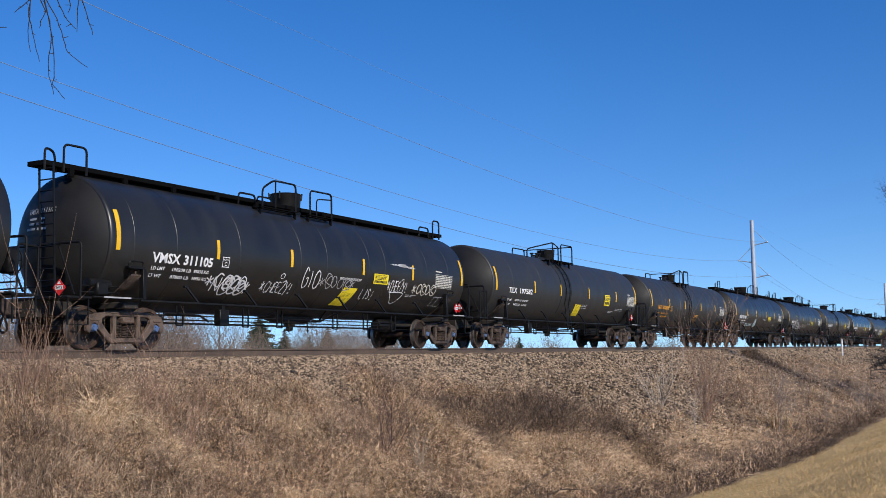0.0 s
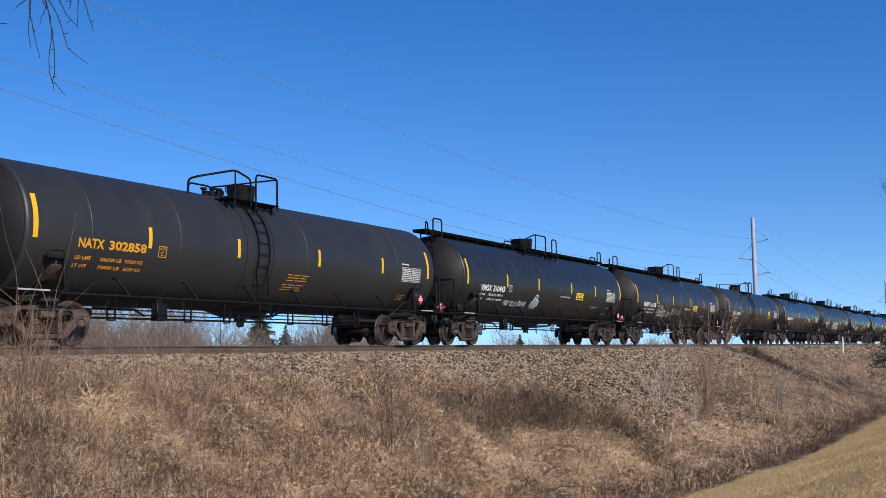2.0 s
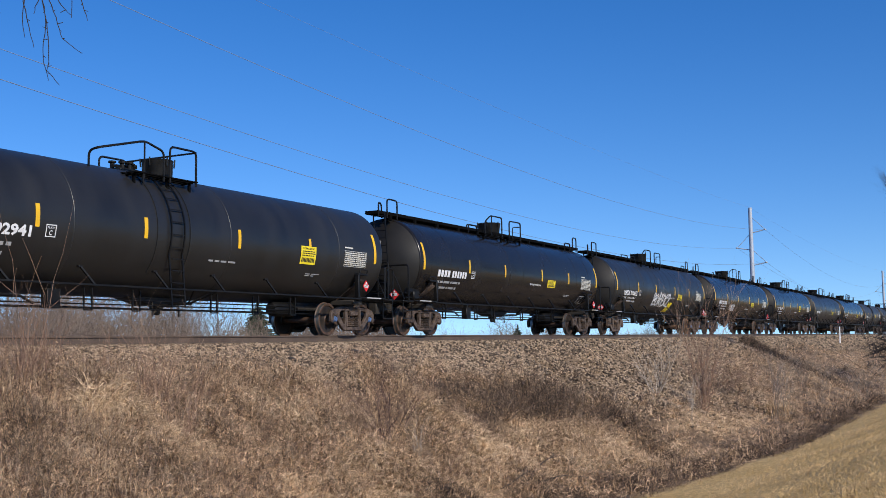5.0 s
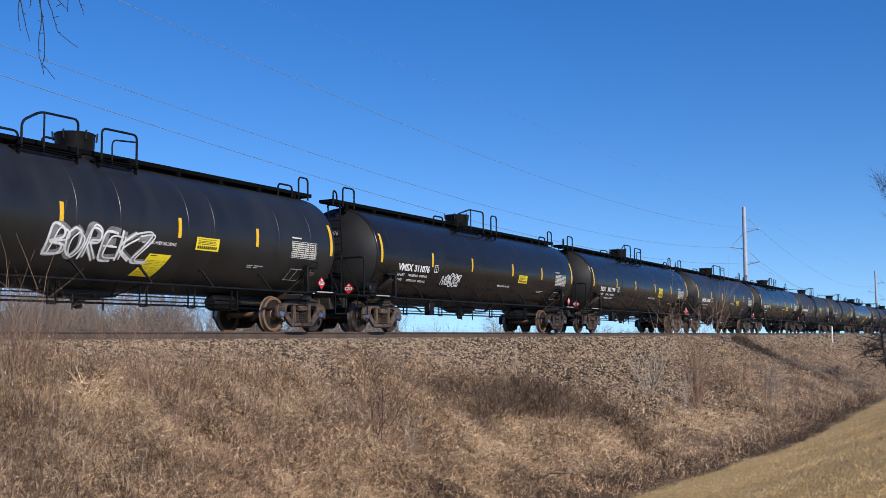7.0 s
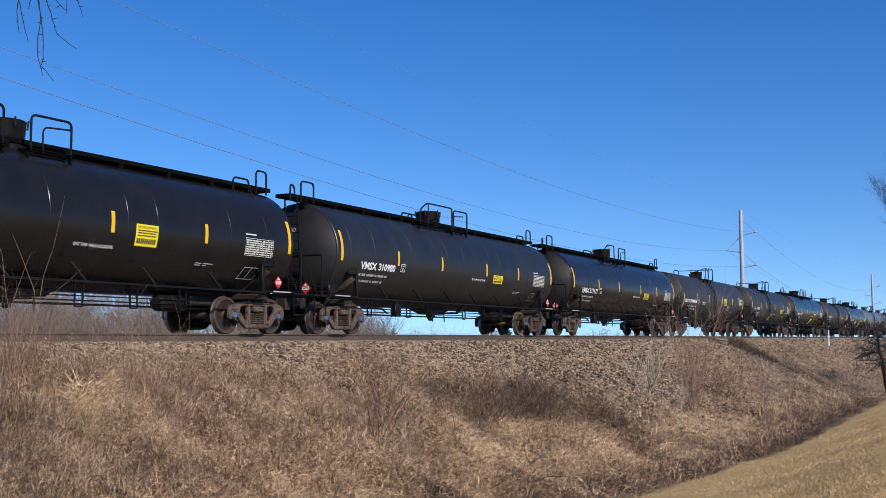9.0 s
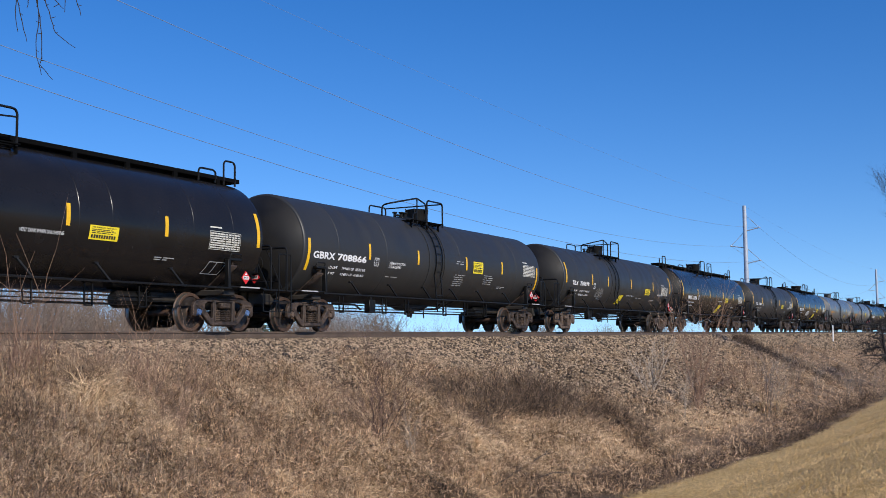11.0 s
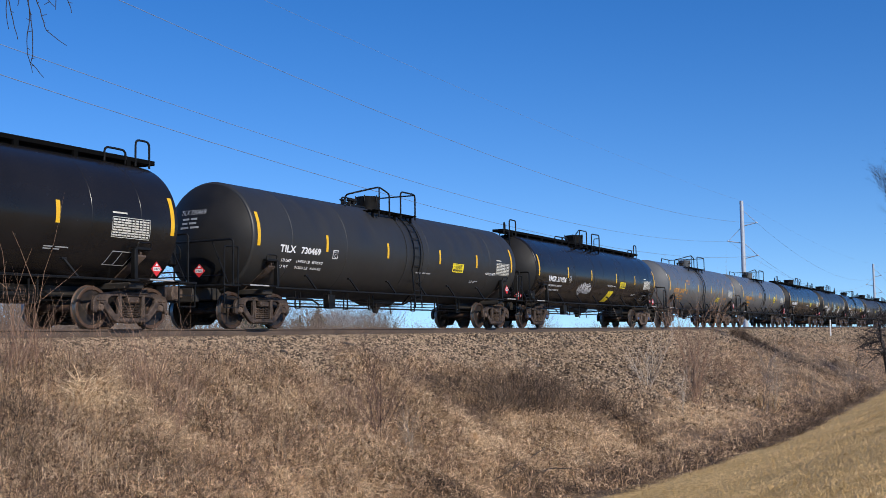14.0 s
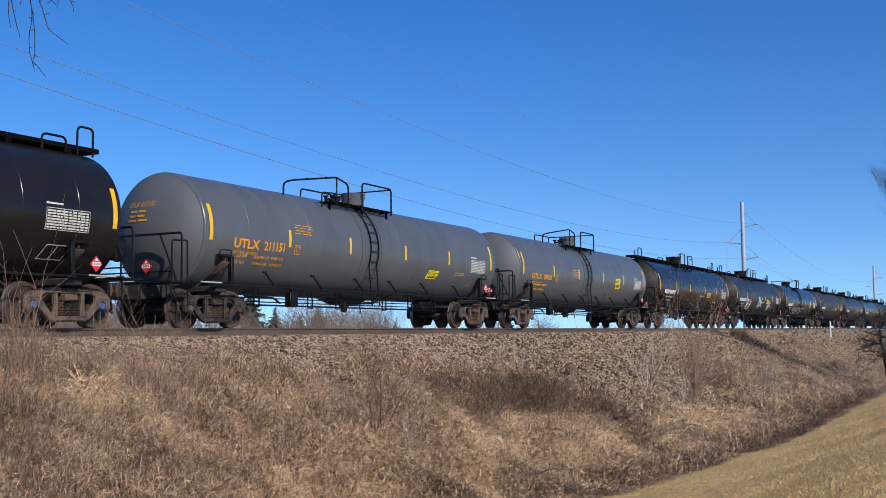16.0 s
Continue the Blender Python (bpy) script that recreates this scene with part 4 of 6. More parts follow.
def build_car(k, kind, finish, mark, number, ink=M_WHITE, load=None, banner=None, sign=(2.48, "wide"), tags=(), caps=(True, True), rusty=False, stencils=(), roof=(0.3, -0.57, -2.4, -1.27, -0.47, 0.4), stripes=None, panel=(6.15, -16), end=None, words=None, smear=None):
    """One tank car at its own origin: rail head, middle of the car."""
    mat, word = PAINT[finish]
    car = empty("tank_car")
    long = kind == "A"
    what = "long top walkway" if long else "curved side ladder"
    colour = "orange" if ink is M_ORANGE else "white"
    extra = "lettering and graffiti" if tags else "lettering"
    tagged(car, f"{word} tank car with {what}, {colour} {extra}", "tank car", "tank cars of the moving train")
    tank = part("tank", shared("tank" + kind + finish, lambda: tank_mesh(mat, SEAMS[kind])), mat, car, f"{word} cylindrical tank with dished heads")
    # reflective stripes
    for x in (-7.58, end or (7.9 if long else 7.68)):
        me = shared(f"stripe_tall{x}{k == 13}", lambda: mesh_of(on_tank(patch(0.12, 0.88, 1, 10), x, -28 if k == 13 else -10), "reflective_stripe", M_YELLOW))
        part("reflective_stripe", me, M_YELLOW, tank, "tall yellow reflective stripe")
    for x in stripes or STRIPES[kind]:
        me = shared(f"stripe{x}", lambda: mesh_of(on_tank(patch(0.105, 0.455, 1, 6), x - 0.05, -9), "reflective_stripe", M_YELLOW))
        part("reflective_stripe", me, M_YELLOW, tank)
    # lettering
    if number:
        x0, x1, x2, x3, low, tall = LETTERING.get(k, (-6.5, -5.61, -5.5, -4.53, -17.5, 0.23))
        art("mark_lettering", text_shape(mark, tall, x1 - x0, 0.03), ink, tank, x0, low, f"painted owner mark in {colour}")
        art("number_lettering", text_shape(number, tall, x3 - x2, 0.036), ink, tank, x2, low, f"painted car number in {colour}")
    else:
        art("mark_lettering", bars([(0, 0, 0.22, (0.16,) * 4)]), ink, tank, -6.58, -17)
        art("number_lettering", bars([(0, 0, 0.22, (0.12,) * 6)]), ink, tank, -5.6, -17)
    small = M_WHITE if ink is M_WHITE else M_ORANGE
    unit = "LB"
    if load:
        a, b, c, d = load
        for row, (head, lb, kg) in enumerate((("LD LMT", a, b), ("LT WT", c, d))):
            for words_, at, wide in ((head, 0.0, 0.42 if row == 0 else 0.36), (f"{lb} {unit}".strip(), 0.66, 0.6), (f"{kg} KG", 1.36, 0.5)):
                art("weight_lettering", text_shape(words_, 0.082, wide, 0.018), small, tank, -6.46 + at, -24.0 - 7.0 * row)
    else:
        art("weight_lettering", shared_bars("weights"), M_FADED if small is M_WHITE else small, tank, -6.5, -25.5)
    # plate box
    bm = bmesh.new()
    for x, z, w, h in ((0, 0, 0.25, 0.018), (0, 0.23, 0.25, 0.018), (0, 0, 0.018, 0.248), (0.232, 0, 0.018, 0.248)):
        join(bm, patch(w, h, 1, 4), Matrix.Translation((x, 0, z)))
    join(bm, text_shape("C", 0.10, 0.08, 0.01), Matrix.Translation((0.085, 0, 0.035)))
    join(bm, text_shape("PLATE", 0.042, 0.16, 0.004), Matrix.Translation((0.045, 0, 0.165)))
    if k != 2:
        art("plate_mark", bm, ink if ink is M_ORANGE else M_WHITE, tank, -4.2, -16)
    # inspection stencil, small stencils and the empty frame
    art("inspection_stencil", data_panel(), M_STENCIL, tank, *panel)
    if long:
        art("vent_stencil", text_shape("VENT TANK WHEN UNLOADING", 0.075, 1.08, 0.01), M_WHITE, tank, 0.76, {9: -27, 10: -23}.get(k, -17))
    elif ink is W and k != 13:
        art("small_stencil", shared_bars("remark"), M_FADED, tank, 0.6, -24)
    if ink is W:
        art("small_stencil", shared_bars("remarks"), M_FADED, tank, 4.5, -32)
    if long:
        bm = bmesh.new()
        for x, z, w, h, sh in ((0, 0, 0.62, 0.02, 0), (0.12, 0.34, 0.62, 0.02, 0), (0, 0, 0.02, 0.36, 0.12), (0.28, 0, 0.02, 0.36, 0.12), (0.6, 0, 0.02, 0.36, 0.12)):
            join(bm, patch(w, h, 1, 4, sh), Matrix.Translation((x, 0, z)))
        art("stencil_frame", bm, M_FADED, tank, 6.2, -42)
    for x, a, w, rows in stencils:
        art("small_stencil", bars([(0.04 * (r % 2), 0.075 * r, 0.022, [w * f for f in ((0.3, 0.5), (0.45, 0.25), (0.2, 0.3, 0.3))[r % 3]]) for r in range(rows)]), M_FADED if small is M_WHITE else small, tank, x, a)
    if words:
        line, x, w, h, low = words
        art("standard_stencil", text_shape(line, h, w, 0.012), ink, tank, x, low)
    # yellow emergency sign with bars for its lines
    if sign:
        x, shape = sign
        w, h = {"wide": (0.80, 0.30), "square": (0.68, 0.48), "tall": (0.76, 0.41), "lean": (0.70, 0.30)}[shape]
        s = art("emergency_sign", patch(w, h, 1, 5, 0.12 if shape == "lean" else 0), M_LEMON, tank, x, {"lean": -30, "tall": -12}.get(shape, -18), "yellow emergency contact sign with small black lines", 0.008)
        rnd = random.Random(k)
        rows = [(0.06, h * z, h * 0.055, [w * rnd.uniform(0.08, 0.2) for _ in range(5)]) for z in (0.46, 0.58, 0.69)]
        bm = bars(rows + [(w * 0.07, h * 0.12, h * 0.24, (w * 0.062,) * 10)], 1.0, w * 0.024)
        join(bm, text_shape("FOR CHEMICAL EMERGENCY", h * 0.1, w * 0.84, 0.01), Matrix.Translation((w * 0.08, 0, h * 0.82)))
        if shape != "lean":
            lines = part("sign_lines", on_tank(strips(bm, 0.07), x, -12 if shape == "tall" else -18, 0.012), M_INK, s)
        else:
            lines = part("sign_lines", on_tank(strips(bm, 0.07), x + 0.06, -30, 0.012), M_INK, s)
        tagged(lines, kind="stuff")
    if banner:
        x, a, w, h, shear = banner
        s = art("yellow_banner", patch(w, h, 1, 8, shear), M_LEMON, tank, x, a, "slanted yellow warning banner", 0.008)
        rows = bars([(0.06 + shear * z / h, z, 0.006, (w * 0.35, w * 0.22, w * 0.1)) for z in (0.06, 0.1, 0.14, 0.2, 0.24, 0.28, 0.34, 0.38, 0.42, 0.46)] + [(0.06 + shear * 0.92, h * 0.92, 0.02, (w * 0.3,))])
        tagged(part("banner_lines", on_tank(strips(rows, 0.07), x, a, 0.012), M_INK, s), kind="stuff")
    for i, (x, a, w, h, n, thick, m, *word) in enumerate(tags):
        art("sprayed_tag", scrawl(k * 10 + i, w, h, n, thick, *word), m, tank, x, a, "looping sprayed graffiti tag", 0.007 + 0.001 * i)
    if smear:
        bm = bmesh.new()
        for x, z, w, h in ((0.0, 0.10, 0.55, 0.05), (0.4, 0.07, 0.7, 0.11), (0.95, 0.05, 0.6, 0.07)):
            join(bm, flat_shape([(0, h * 0.5), (w * 0.3, h), (w * 0.7, h * 0.9), (w, h * 0.3), (w * 0.6, 0), (w * 0.2, h * 0.15)], [], 0.0004), Matrix.Translation((x, 0, z)))
        art("paint_smear", bm, SP, tank, smear[0], smear[1], "white smear of spilled paint")
    # head lettering
    hx = -HALF - HEAD * 0.8
    if number:
        bm = text_shape(mark + " " + number, 0.13, 0.85, 0.008)
    else:
        bm = bars([(0, 0, 0.13, (0.3, 0.42))])
    join(bm, bars([(0.1, -0.13, 0.05, (0.25, 0.2)), (0.1, -0.24, 0.05, (0.2, 0.24)), (0.05, -0.35, 0.05, (0.3, 0.28))]))
    bmesh.ops.transform(bm, matrix=Matrix.Rotation(radians(-90), 4, "Z"), verts=bm.verts)
    bmesh.ops.transform(bm, matrix=Matrix.Translation((hx, 0.55, TANK_Z + 0.55)), verts=bm.verts)
    for v in bm.verts:
        rr = math.hypot(v.co.y, v.co.z - TANK_Z) / TANK_R
        v.co.x = -HALF - dish(min(1, rr)) - 0.012
    part("head_lettering", bm, ink if ink is M_ORANGE else M_FADED, tank)
    # frame, ends, trucks
    for s, turn in ((-1, 180), (1, 0)):
        part("coupler", shared("coupler", coupler_mesh), M_TRUCK, car, "rusty knuckle coupler with air hose", pose(0, 0, 0, 0, 0, turn))
        part("stub_sill", shared("sill", sill_mesh), M_UNDER, car, "", pose(0, 0, 0, 0, 0, turn))
        if not long:
            part("step_rail", shared(f"srail{s}", lambda: step_rail_mesh(s)), M_STEEL, car)
        part("end_platform", shared(f"deck{s}", lambda: platform_mesh(s)), M_STEEL, car)
        part("end_railing", shared(f"rail{s}", lambda: railing_mesh(s)), M_STEEL, car)
        part("side_step", shared(f"step{s}", lambda: side_step_mesh(s)), M_STEEL, car)
        part("saddle_web", shared("saddle" + finish, lambda: mesh_of(saddle_mesh(), "saddle_web", M_TRUCK)), M_TRUCK, car, "", pose(s * 7.0, 0, 0))

        def lip():
            bm = bmesh.new()
            box(bm, *sorted((s * 7.2, s * 7.95)), -1.512, -1.505, 1.052, 1.084)
            return mesh_of(bm, "deck_stripe", M_FADED)
        part("deck_stripe", shared(f"lip{s}", lip), M_FADED, car, "pale lettered strip along the deck edge")
    part("side_rail", shared("side_rail", running_rail_mesh), M_STEEL, car)
    for x in (-5.1, -3.0, -0.9, 1.0, 3.0, 5.2):
        part("strut", shared("strut", strut_mesh), M_STEEL, car, "", pose(x, 0, 0))
    part("brake_rigging", shared("rigging", rigging_mesh), M_UNDER, car)
    part("bottom_outlet", shared("outlet", outlet_mesh), mat, car, "", pose(0.3, 0, 0))

    def brace():
        bm = bmesh.new()
        for x in (-0.38, 0.38):
            tube(bm, [(x, -1.47, 1.02), (0.0, -0.95, 0.74)], 0.026, 5)
        box(bm, -0.10, 0.10, -1.0, -0.4, 0.72, 0.76, 0.008)
        return mesh_of(bm, "outlet_brace", M_STEEL, 40)
    part("outlet_brace", shared("brace", brace), M_STEEL, car, "", pose(0.35, 0, 0))

    def cabinet():
        bm = bmesh.new()
        box(bm, -0.17, 0.17, -0.95, -0.75, 0.56, 0.96, 0.015)
        box(bm, -0.05, 0.05, -0.90, -0.80, 0.94, 1.06)
        return mesh_of(bm, "control_box", M_STEEL, 40)
    part("control_box", shared("control", cabinet), M_STEEL, car, "", pose(-3.55, 0, 0))

    def reservoir():
        bm = bmesh.new()
        revolve(bm, [(-0.48, 0.06), (-0.46, 0.16), (-0.4, 0.2), (0.4, 0.2), (0.46, 0.16), (0.48, 0.06)], 16, "x")
        return mesh_of(bm, "air_reservoir", M_STEEL, 40)
    part("air_reservoir", shared("reservoir", reservoir), M_STEEL, car, "", pose(8.35, -0.75, 1.3) if k in (14, 16) else pose(4.6, -0.4, 0.72))

    def valve():
        bm = bmesh.new()
        box(bm, -0.16, 0.16, -0.12, 0.12, -0.14, 0.14, 0.03)
        revolve(bm, [(-0.3, 0.08), (-0.28, 0.12), (0.28, 0.12), (0.3, 0.08)], 10, "x", (0, 0.05, 0.1))
        for z in (-0.08, 0.05):
            tube(bm, [(-0.5, 0, z), (0.5, -0.05, z)], 0.016, 5)
        return mesh_of(bm, "brake_valve", M_STEEL, 40)
    if long and k != 10:
        part("brake_valve", shared("valve", valve), M_STEEL, car, "", pose(-7.75, -1.15, 1.26))

    def brake_wheel():
        bm = bmesh.new()
        ring = [(0, 0.27 * math.cos(a), 0.27 * math.sin(a)) for a in np.linspace(0, 2 * math.pi, 19)]
        tube(bm, ring, 0.018, 5)
        for q in range(4):
            tube(bm, [(0.04, 0, 0), (0, 0.27 * math.cos(q * 1.571), 0.27 * math.sin(q * 1.571))], 0.012, 4)
        box(bm, -0.02, 0.22, -0.14, 0.14, -0.25, 0.25, 0.03)
        return mesh_of(bm, "brake_wheel", M_STEEL, 40)
    part("brake_wheel", shared("brake_wheel", brake_wheel), M_STEEL, car, "", pose(8.92, -0.55, 1.75, 0, 0, 180))
    placard_thing(car, -8.66, -1.0 if long else -0.5, 1.25 if long else 1.42, True, -84)
    placard_thing(car, 7.38 if long else 7.12, -1.52, 1.30 if long else 1.40, True)
    (add_top_long(car, k in (4, 5, 9), k == 11) if long else add_top_short(car, mat, roof))
    return car, add_truck(car, 0.1 - TRUCK_X, caps[0], False) + add_truck(car, 0.1 + TRUCK_X, caps[1], rusty)


def shared_bars(which):
    rnd = random.Random(len(which))
    if which == "weights":
        return bars([(0, 0, 0.075, (0.12, 0.2, 0.4, 0.1, 0.34, 0.12)), (-0.06, -0.2, 0.075, (0.1, 0.12, 0.4, 0.1, 0.36, 0.12))])
    if which == "remark":
        return bars([(0, 0.0, 0.045, (0.16, 0.16, 0.2, 0.26))])
    return bars([(0, 0.08, 0.025, (0.22, 0.34)), (0, 0.03, 0.025, (0.2, 0.15))])


BANNER = (0.82, -50, 0.68, 0.62, 0.28)
CARS = [
    (0, "B", "satin", "", "", {}),
    (1, "A", "satin", "VMSX", "311105", dict(load=("198200", "89850", "87800", "39850"), banner=BANNER, tags=[(-4.6, -36, 1.5, 0.34, 7, 0.035, SP, "*C@UO"), (-4.35, -42, 1.45, 0.4, 7, 0.038, SP, "N@@@*"), (-2.55, -38, 1.3, 0.34, 7, 0.024, SP, "*CHEEZY!"), (-1.9, -22, 0.2, 0.14, 1, 0.02, SP, "O"), (-0.95, -30, 0.75, 0.55, 3, 0.028, SP, "GIO"), (-0.2, -27, 1.75, 0.34, 6, 0.022, M_FADED, "*@OO@*"), (2.0, -38, 0.7, 0.34, 5, 0.022, SP, "LIS!"), (3.3, -26, 1.15, 0.36, 6, 0.026, SP, "*CHEEZY!"), (3.5, -42, 0.8, 0.4, 1, 0.022, SP, "v"), (4.75, -26, 1.4, 0.34, 6, 0.03, M_STENCIL, "*O@O@")], smear=(3.35, 2))),
    (2, "B", "matte", "TILX", "197582", dict(load=("195300", "88600", "90700", "41100"), banner=(0.32, -42, 0.66, 0.54, -0.06), sign=(3.7, "square"), stripes=(-4.1, -1.46, 1.74, 5.22), panel=(6.79, -14.7), end=7.98, roof=(0.42, -0.8, -2.95, -1.5, -0.6, 0.64), stencils=[(1.02, -27, 0.7, 3), (5.3, -26, 1.2, 2)])),
    (3, "B", "matte", "NATX", "302858", dict(ink=O, load=("206200", "93500", "79800", "36200"), sign=None, caps=(False, False), stripes=(-4.47, -1.5, 1.83, 5.03), stencils=[(0.55, -27, 1.0, 3), (0.45, -38, 1.0, 3), (6.2, -40, 0.4, 3)])),
    (4, "A", "satin", "VMSX", "310443", dict(load=("198100", "89850", "87900", "39850"), tags=[(-4.35, -37, 2.0, 0.2, 13, 0.032, TE, "FAKE GOLD CHAINS"), (-1.95, -38, 0.75, 0.42, 5, 0.045, TE, "*@UD*"), (-1.7, -22, 0.3, 0.16, 1, 0.04, TE, "O")])),
    (5, "A", "satin", "VMSX", "311128", dict(load=("198400", "89950", "87600", "39750"), tags=[(-4.2, -34, 1.2, 0.45, 9, 0.022, SP, "*@@U"), (-3.9, -36, 1.9, 0.3, 9, 0.022, SP, "@NO@GI@"), (-1.7, -30, 0.7, 0.34, 4, 0.018, SP, "OU@"), (-0.8, -30, 0.9, 0.22, 4, 0.016, M_FADED, "@O@S")])),
    (6, "B", "satin", "TILX", "192941", dict(sign=(4.1, "square"))),
    (7, "A", "gloss", "", "", dict(caps=(False, False))),
    (8, "A", "satin", "VMSX", "310653", dict(caps=(False, True), load=("198300", "89900", "87700", "39800"), banner=BANNER, tags=[(-1.75, -34, 2.8, 0.6, 8, 0.15, M_HAZE, "BOREKZ"), (-1.78, -35, 2.8, 0.66, 8, 0.05, SP, "BOREKZ"), (-1.68, -34, 2.8, 0.58, 8, 0.042, SP, "BOREKZ")], rusty=True)),
    (9, "A", "gloss", "VMSX", "311076", dict(load=("198300", "89900", "87700", "39800"), tags=[(-3.6, -32, 1.35, 0.36, 6, 0.035, SP, "NO@@Z"), (-3.3, -30, 0.9, 0.3, 6, 0.03, SP, "@U@")], rusty=True)),
    (10, "A", "gloss", "TILX", "351199", dict(load=("197900", "89750", "88100", "39950"), sign=(2.42, "square"), stripes=(-4.37, -1.5, 1.75, 4.7))),
    (11, "A", "satin", "VMSX", "310980", dict(rusty=True)),
    (12, "A", "gloss", "VMSX", "311171", dict()),
    (13, "B", "matte", "GBRX", "708866", dict(load=("194600", "88250", "91400", "41450"), sign=(2.29, "tall"), caps=(False, False), words=("THERMAL PROTECTION\nSYSTEM EQUIPPED", -3.35, 0.95, 0.2, -17), stencils=[(-3.4, -28, 0.8, 1), (0.95, -32, 0.8, 6), (3.2, -26, 0.8, 5), (1.0, -2, 0.6, 2)], stripes=(-4.48, -1.59, 1.77, 4.65), roof=(0.85, -0.27, -2.45, -1.1, -0.44, 0.63), panel=(6.55, -8.4), end=7.8)),
    (14, "B", "matte", "TILX", "730819", dict(load=("194000", "88000", "92000", "41700"), banner=(-0.6, -43, 0.55, 0.5, 0.18), words=("AAR ST-470", 5.5, 0.75, 0.09, -18), stencils=[(2.1, -27, 1.0, 1)], sign=(3.35, "wide"), caps=(False, False), roof=(-0.03, -1.14, -3.57, -1.97, -0.95, 0.2), stripes=(-4.4, -2.3, 1.06, 4.66), tags=[(-3.75, -32, 0.95, 0.45, 7, 0.014, M_FADED)])),
    (15, "A", "gloss", "VMSX", "311018", dict(banner=BANNER, caps=(False, False))),
    (16, "B", "matte", "TILX", "730469", dict(load=("194700", "88300", "91300", "41400"), sign=(3.0, "wide"), caps=(False, False), panel=(6.42, -16), words=("AAR ST-470", 5.55, 0.79, 0.1, -17.7), stripes=(-4.5, -1.25, 2.06, 4.79), roof=(-0.1, 0.48, -2.35, -1.22, 0.07, 0.99))),
    (17, "A", "gloss", "VMSX", "311926", dict(banner=BANNER, tags=[(-3.0, -34, 1.75, 0.4, 8, 0.032, SP, "*@IORE*"), (-2.7, -30, 1.1, 0.34, 8, 0.03, SP, "U@O@")])),
    (18, "B", "grey", "UTLX", "211151", dict(ink=O, load=("206200", "93500", "79800", "36200"), sign=(3.1, "lean"), caps=(False, False), stencils=[(-4.2, 6, 0.9, 4), (5.0, -22, 0.9, 2), (6.1, -36, 0.4, 3)], words=("THE TANK CAR PEOPLE", -6.64, 0.95, 0.07, -20.5), roof=(0.8, -0.28, -3.6, -1.75, -0.4, 1.27))),
    (19, "B", "grey", "UTLX", "209376", dict(ink=O, sign=(3.3, "square"), stencils=[(-2.3, -6, 0.9, 5), (-6.55, -20.5, 1.2, 1)], roof=(0.8, -0.28, -3.6, -1.75, -0.4, 1.27))),
    (20, "A", "gloss", "", "", dict(rusty=True)),
    (21, "A", "satin", "", "", dict(tags=[(-4.4, -36, 1.6, 0.6, 4, 0.07, SP), (-0.6, -30, 1.6, 0.7, 4, 0.08, TE), (3.0, -34, 1.1, 0.5, 4, 0.06, SP)])),
    (22, "B", "gloss", "", "", dict(sign=(4.0, "square"), tags=[(-4.2, -42, 4.6, 0.5, 9, 0.08, M_FADED)])),
] + [(k, "B" if k in (27, 30) else "A", ("satin", "gloss", "matte")[k % 3], "", "", dict()) for k in range(23, 33)]

TRAIN = [(0.0, -0.04), (0.5, -9.7), (1.0, -19.35), (1.5, -28.98), (2.0, -38.59), (2.5, -48.19), (3.0, -57.76), (3.5, -67.33), (4.0, -76.87), (6.5, -125.27), (7.0, -134.87), (7.5, -144.45), (8.0, -154.01), (8.5, -163.55), (9.0, -173.06), (11.5, -220.09), (12.0, -229.64), (12.5, -239.19), (13.0, -248.74), (13.5, -258.3), (14.0, -267.86), (14.5, -277.41), (15.0, -286.97), (15.5, -296.53), (16.0, -306.18)]
OFFSET = {0: -0.14, 4: -0.15, 5: -0.25, 8: 0.12, 9: 0.09, 10: 0.12, 11: -0.11, 12: -0.16, 13: -0.7, 14: -0.3, 15: -0.5, 16: -0.1, 17: -0.33}     # cars that are a little shorter or longer than the rest
RUNNING = []
for k, kind, finish, mark, number, more in CARS:
    RUNNING.append((k, *build_car(k, kind, finish, mark, number, **more)))


# ---- stones, dry grass, weeds ----
def stuff(name, verts, tris, mat, label, category):
    """One mesh out of arrays of corners and triangles."""
    me = bpy.data.meshes.new(name)
    n, m = len(verts), len(tris)
    me.vertices.add(n)
    me.vertices.foreach_set("co", np.ascontiguousarray(verts, np.float32).ravel())
    me.loops.add(3 * m)
    me.loops.foreach_set("vertex_index", np.ascontiguousarray(tris, np.int32).ravel())
    me.polygons.add(m)
    me.polygons.foreach_set("loop_start", np.arange(0, 3 * m, 3, dtype=np.int32))
    me.update(calc_edges=True)
    me.materials.append(mat)
    ob = new(name, me)
    tagged(ob, label, category, kind="stuff")
    return ob


RNG = np.random.default_rng(7)


def ballast_z(x, y):
    return np.where(y > 14.2, np.interp(y, [14.2, 16.0, 16.2, TRACK_Y], [-1.35, -0.29, -0.24, -0.22]), -9.0)


def bed_edge(x):
    """How far down the bank the clean ballast reaches."""
    return np.interp(x, [10, 17.9, 19.6, 21.3, 22.4, 25.7, 27.3, 28, 31, 32.8, 33.5, 38, 42, 46, 58, 73, 85, 110], [15.6, 15.45, 15.1, 14.65, 15.1, 15.2, 14.7, 14.1, 13.5, 12.6, 11.6, 11.4, 11.3, 12.0, 14.15, 15.0, 13.8, 12.6])


def spread(n, near, far):
    """Places along the track, ever closer together towards the near end."""
    return 1 / (1 / near + (1 / far - 1 / near) * RNG.random(n))


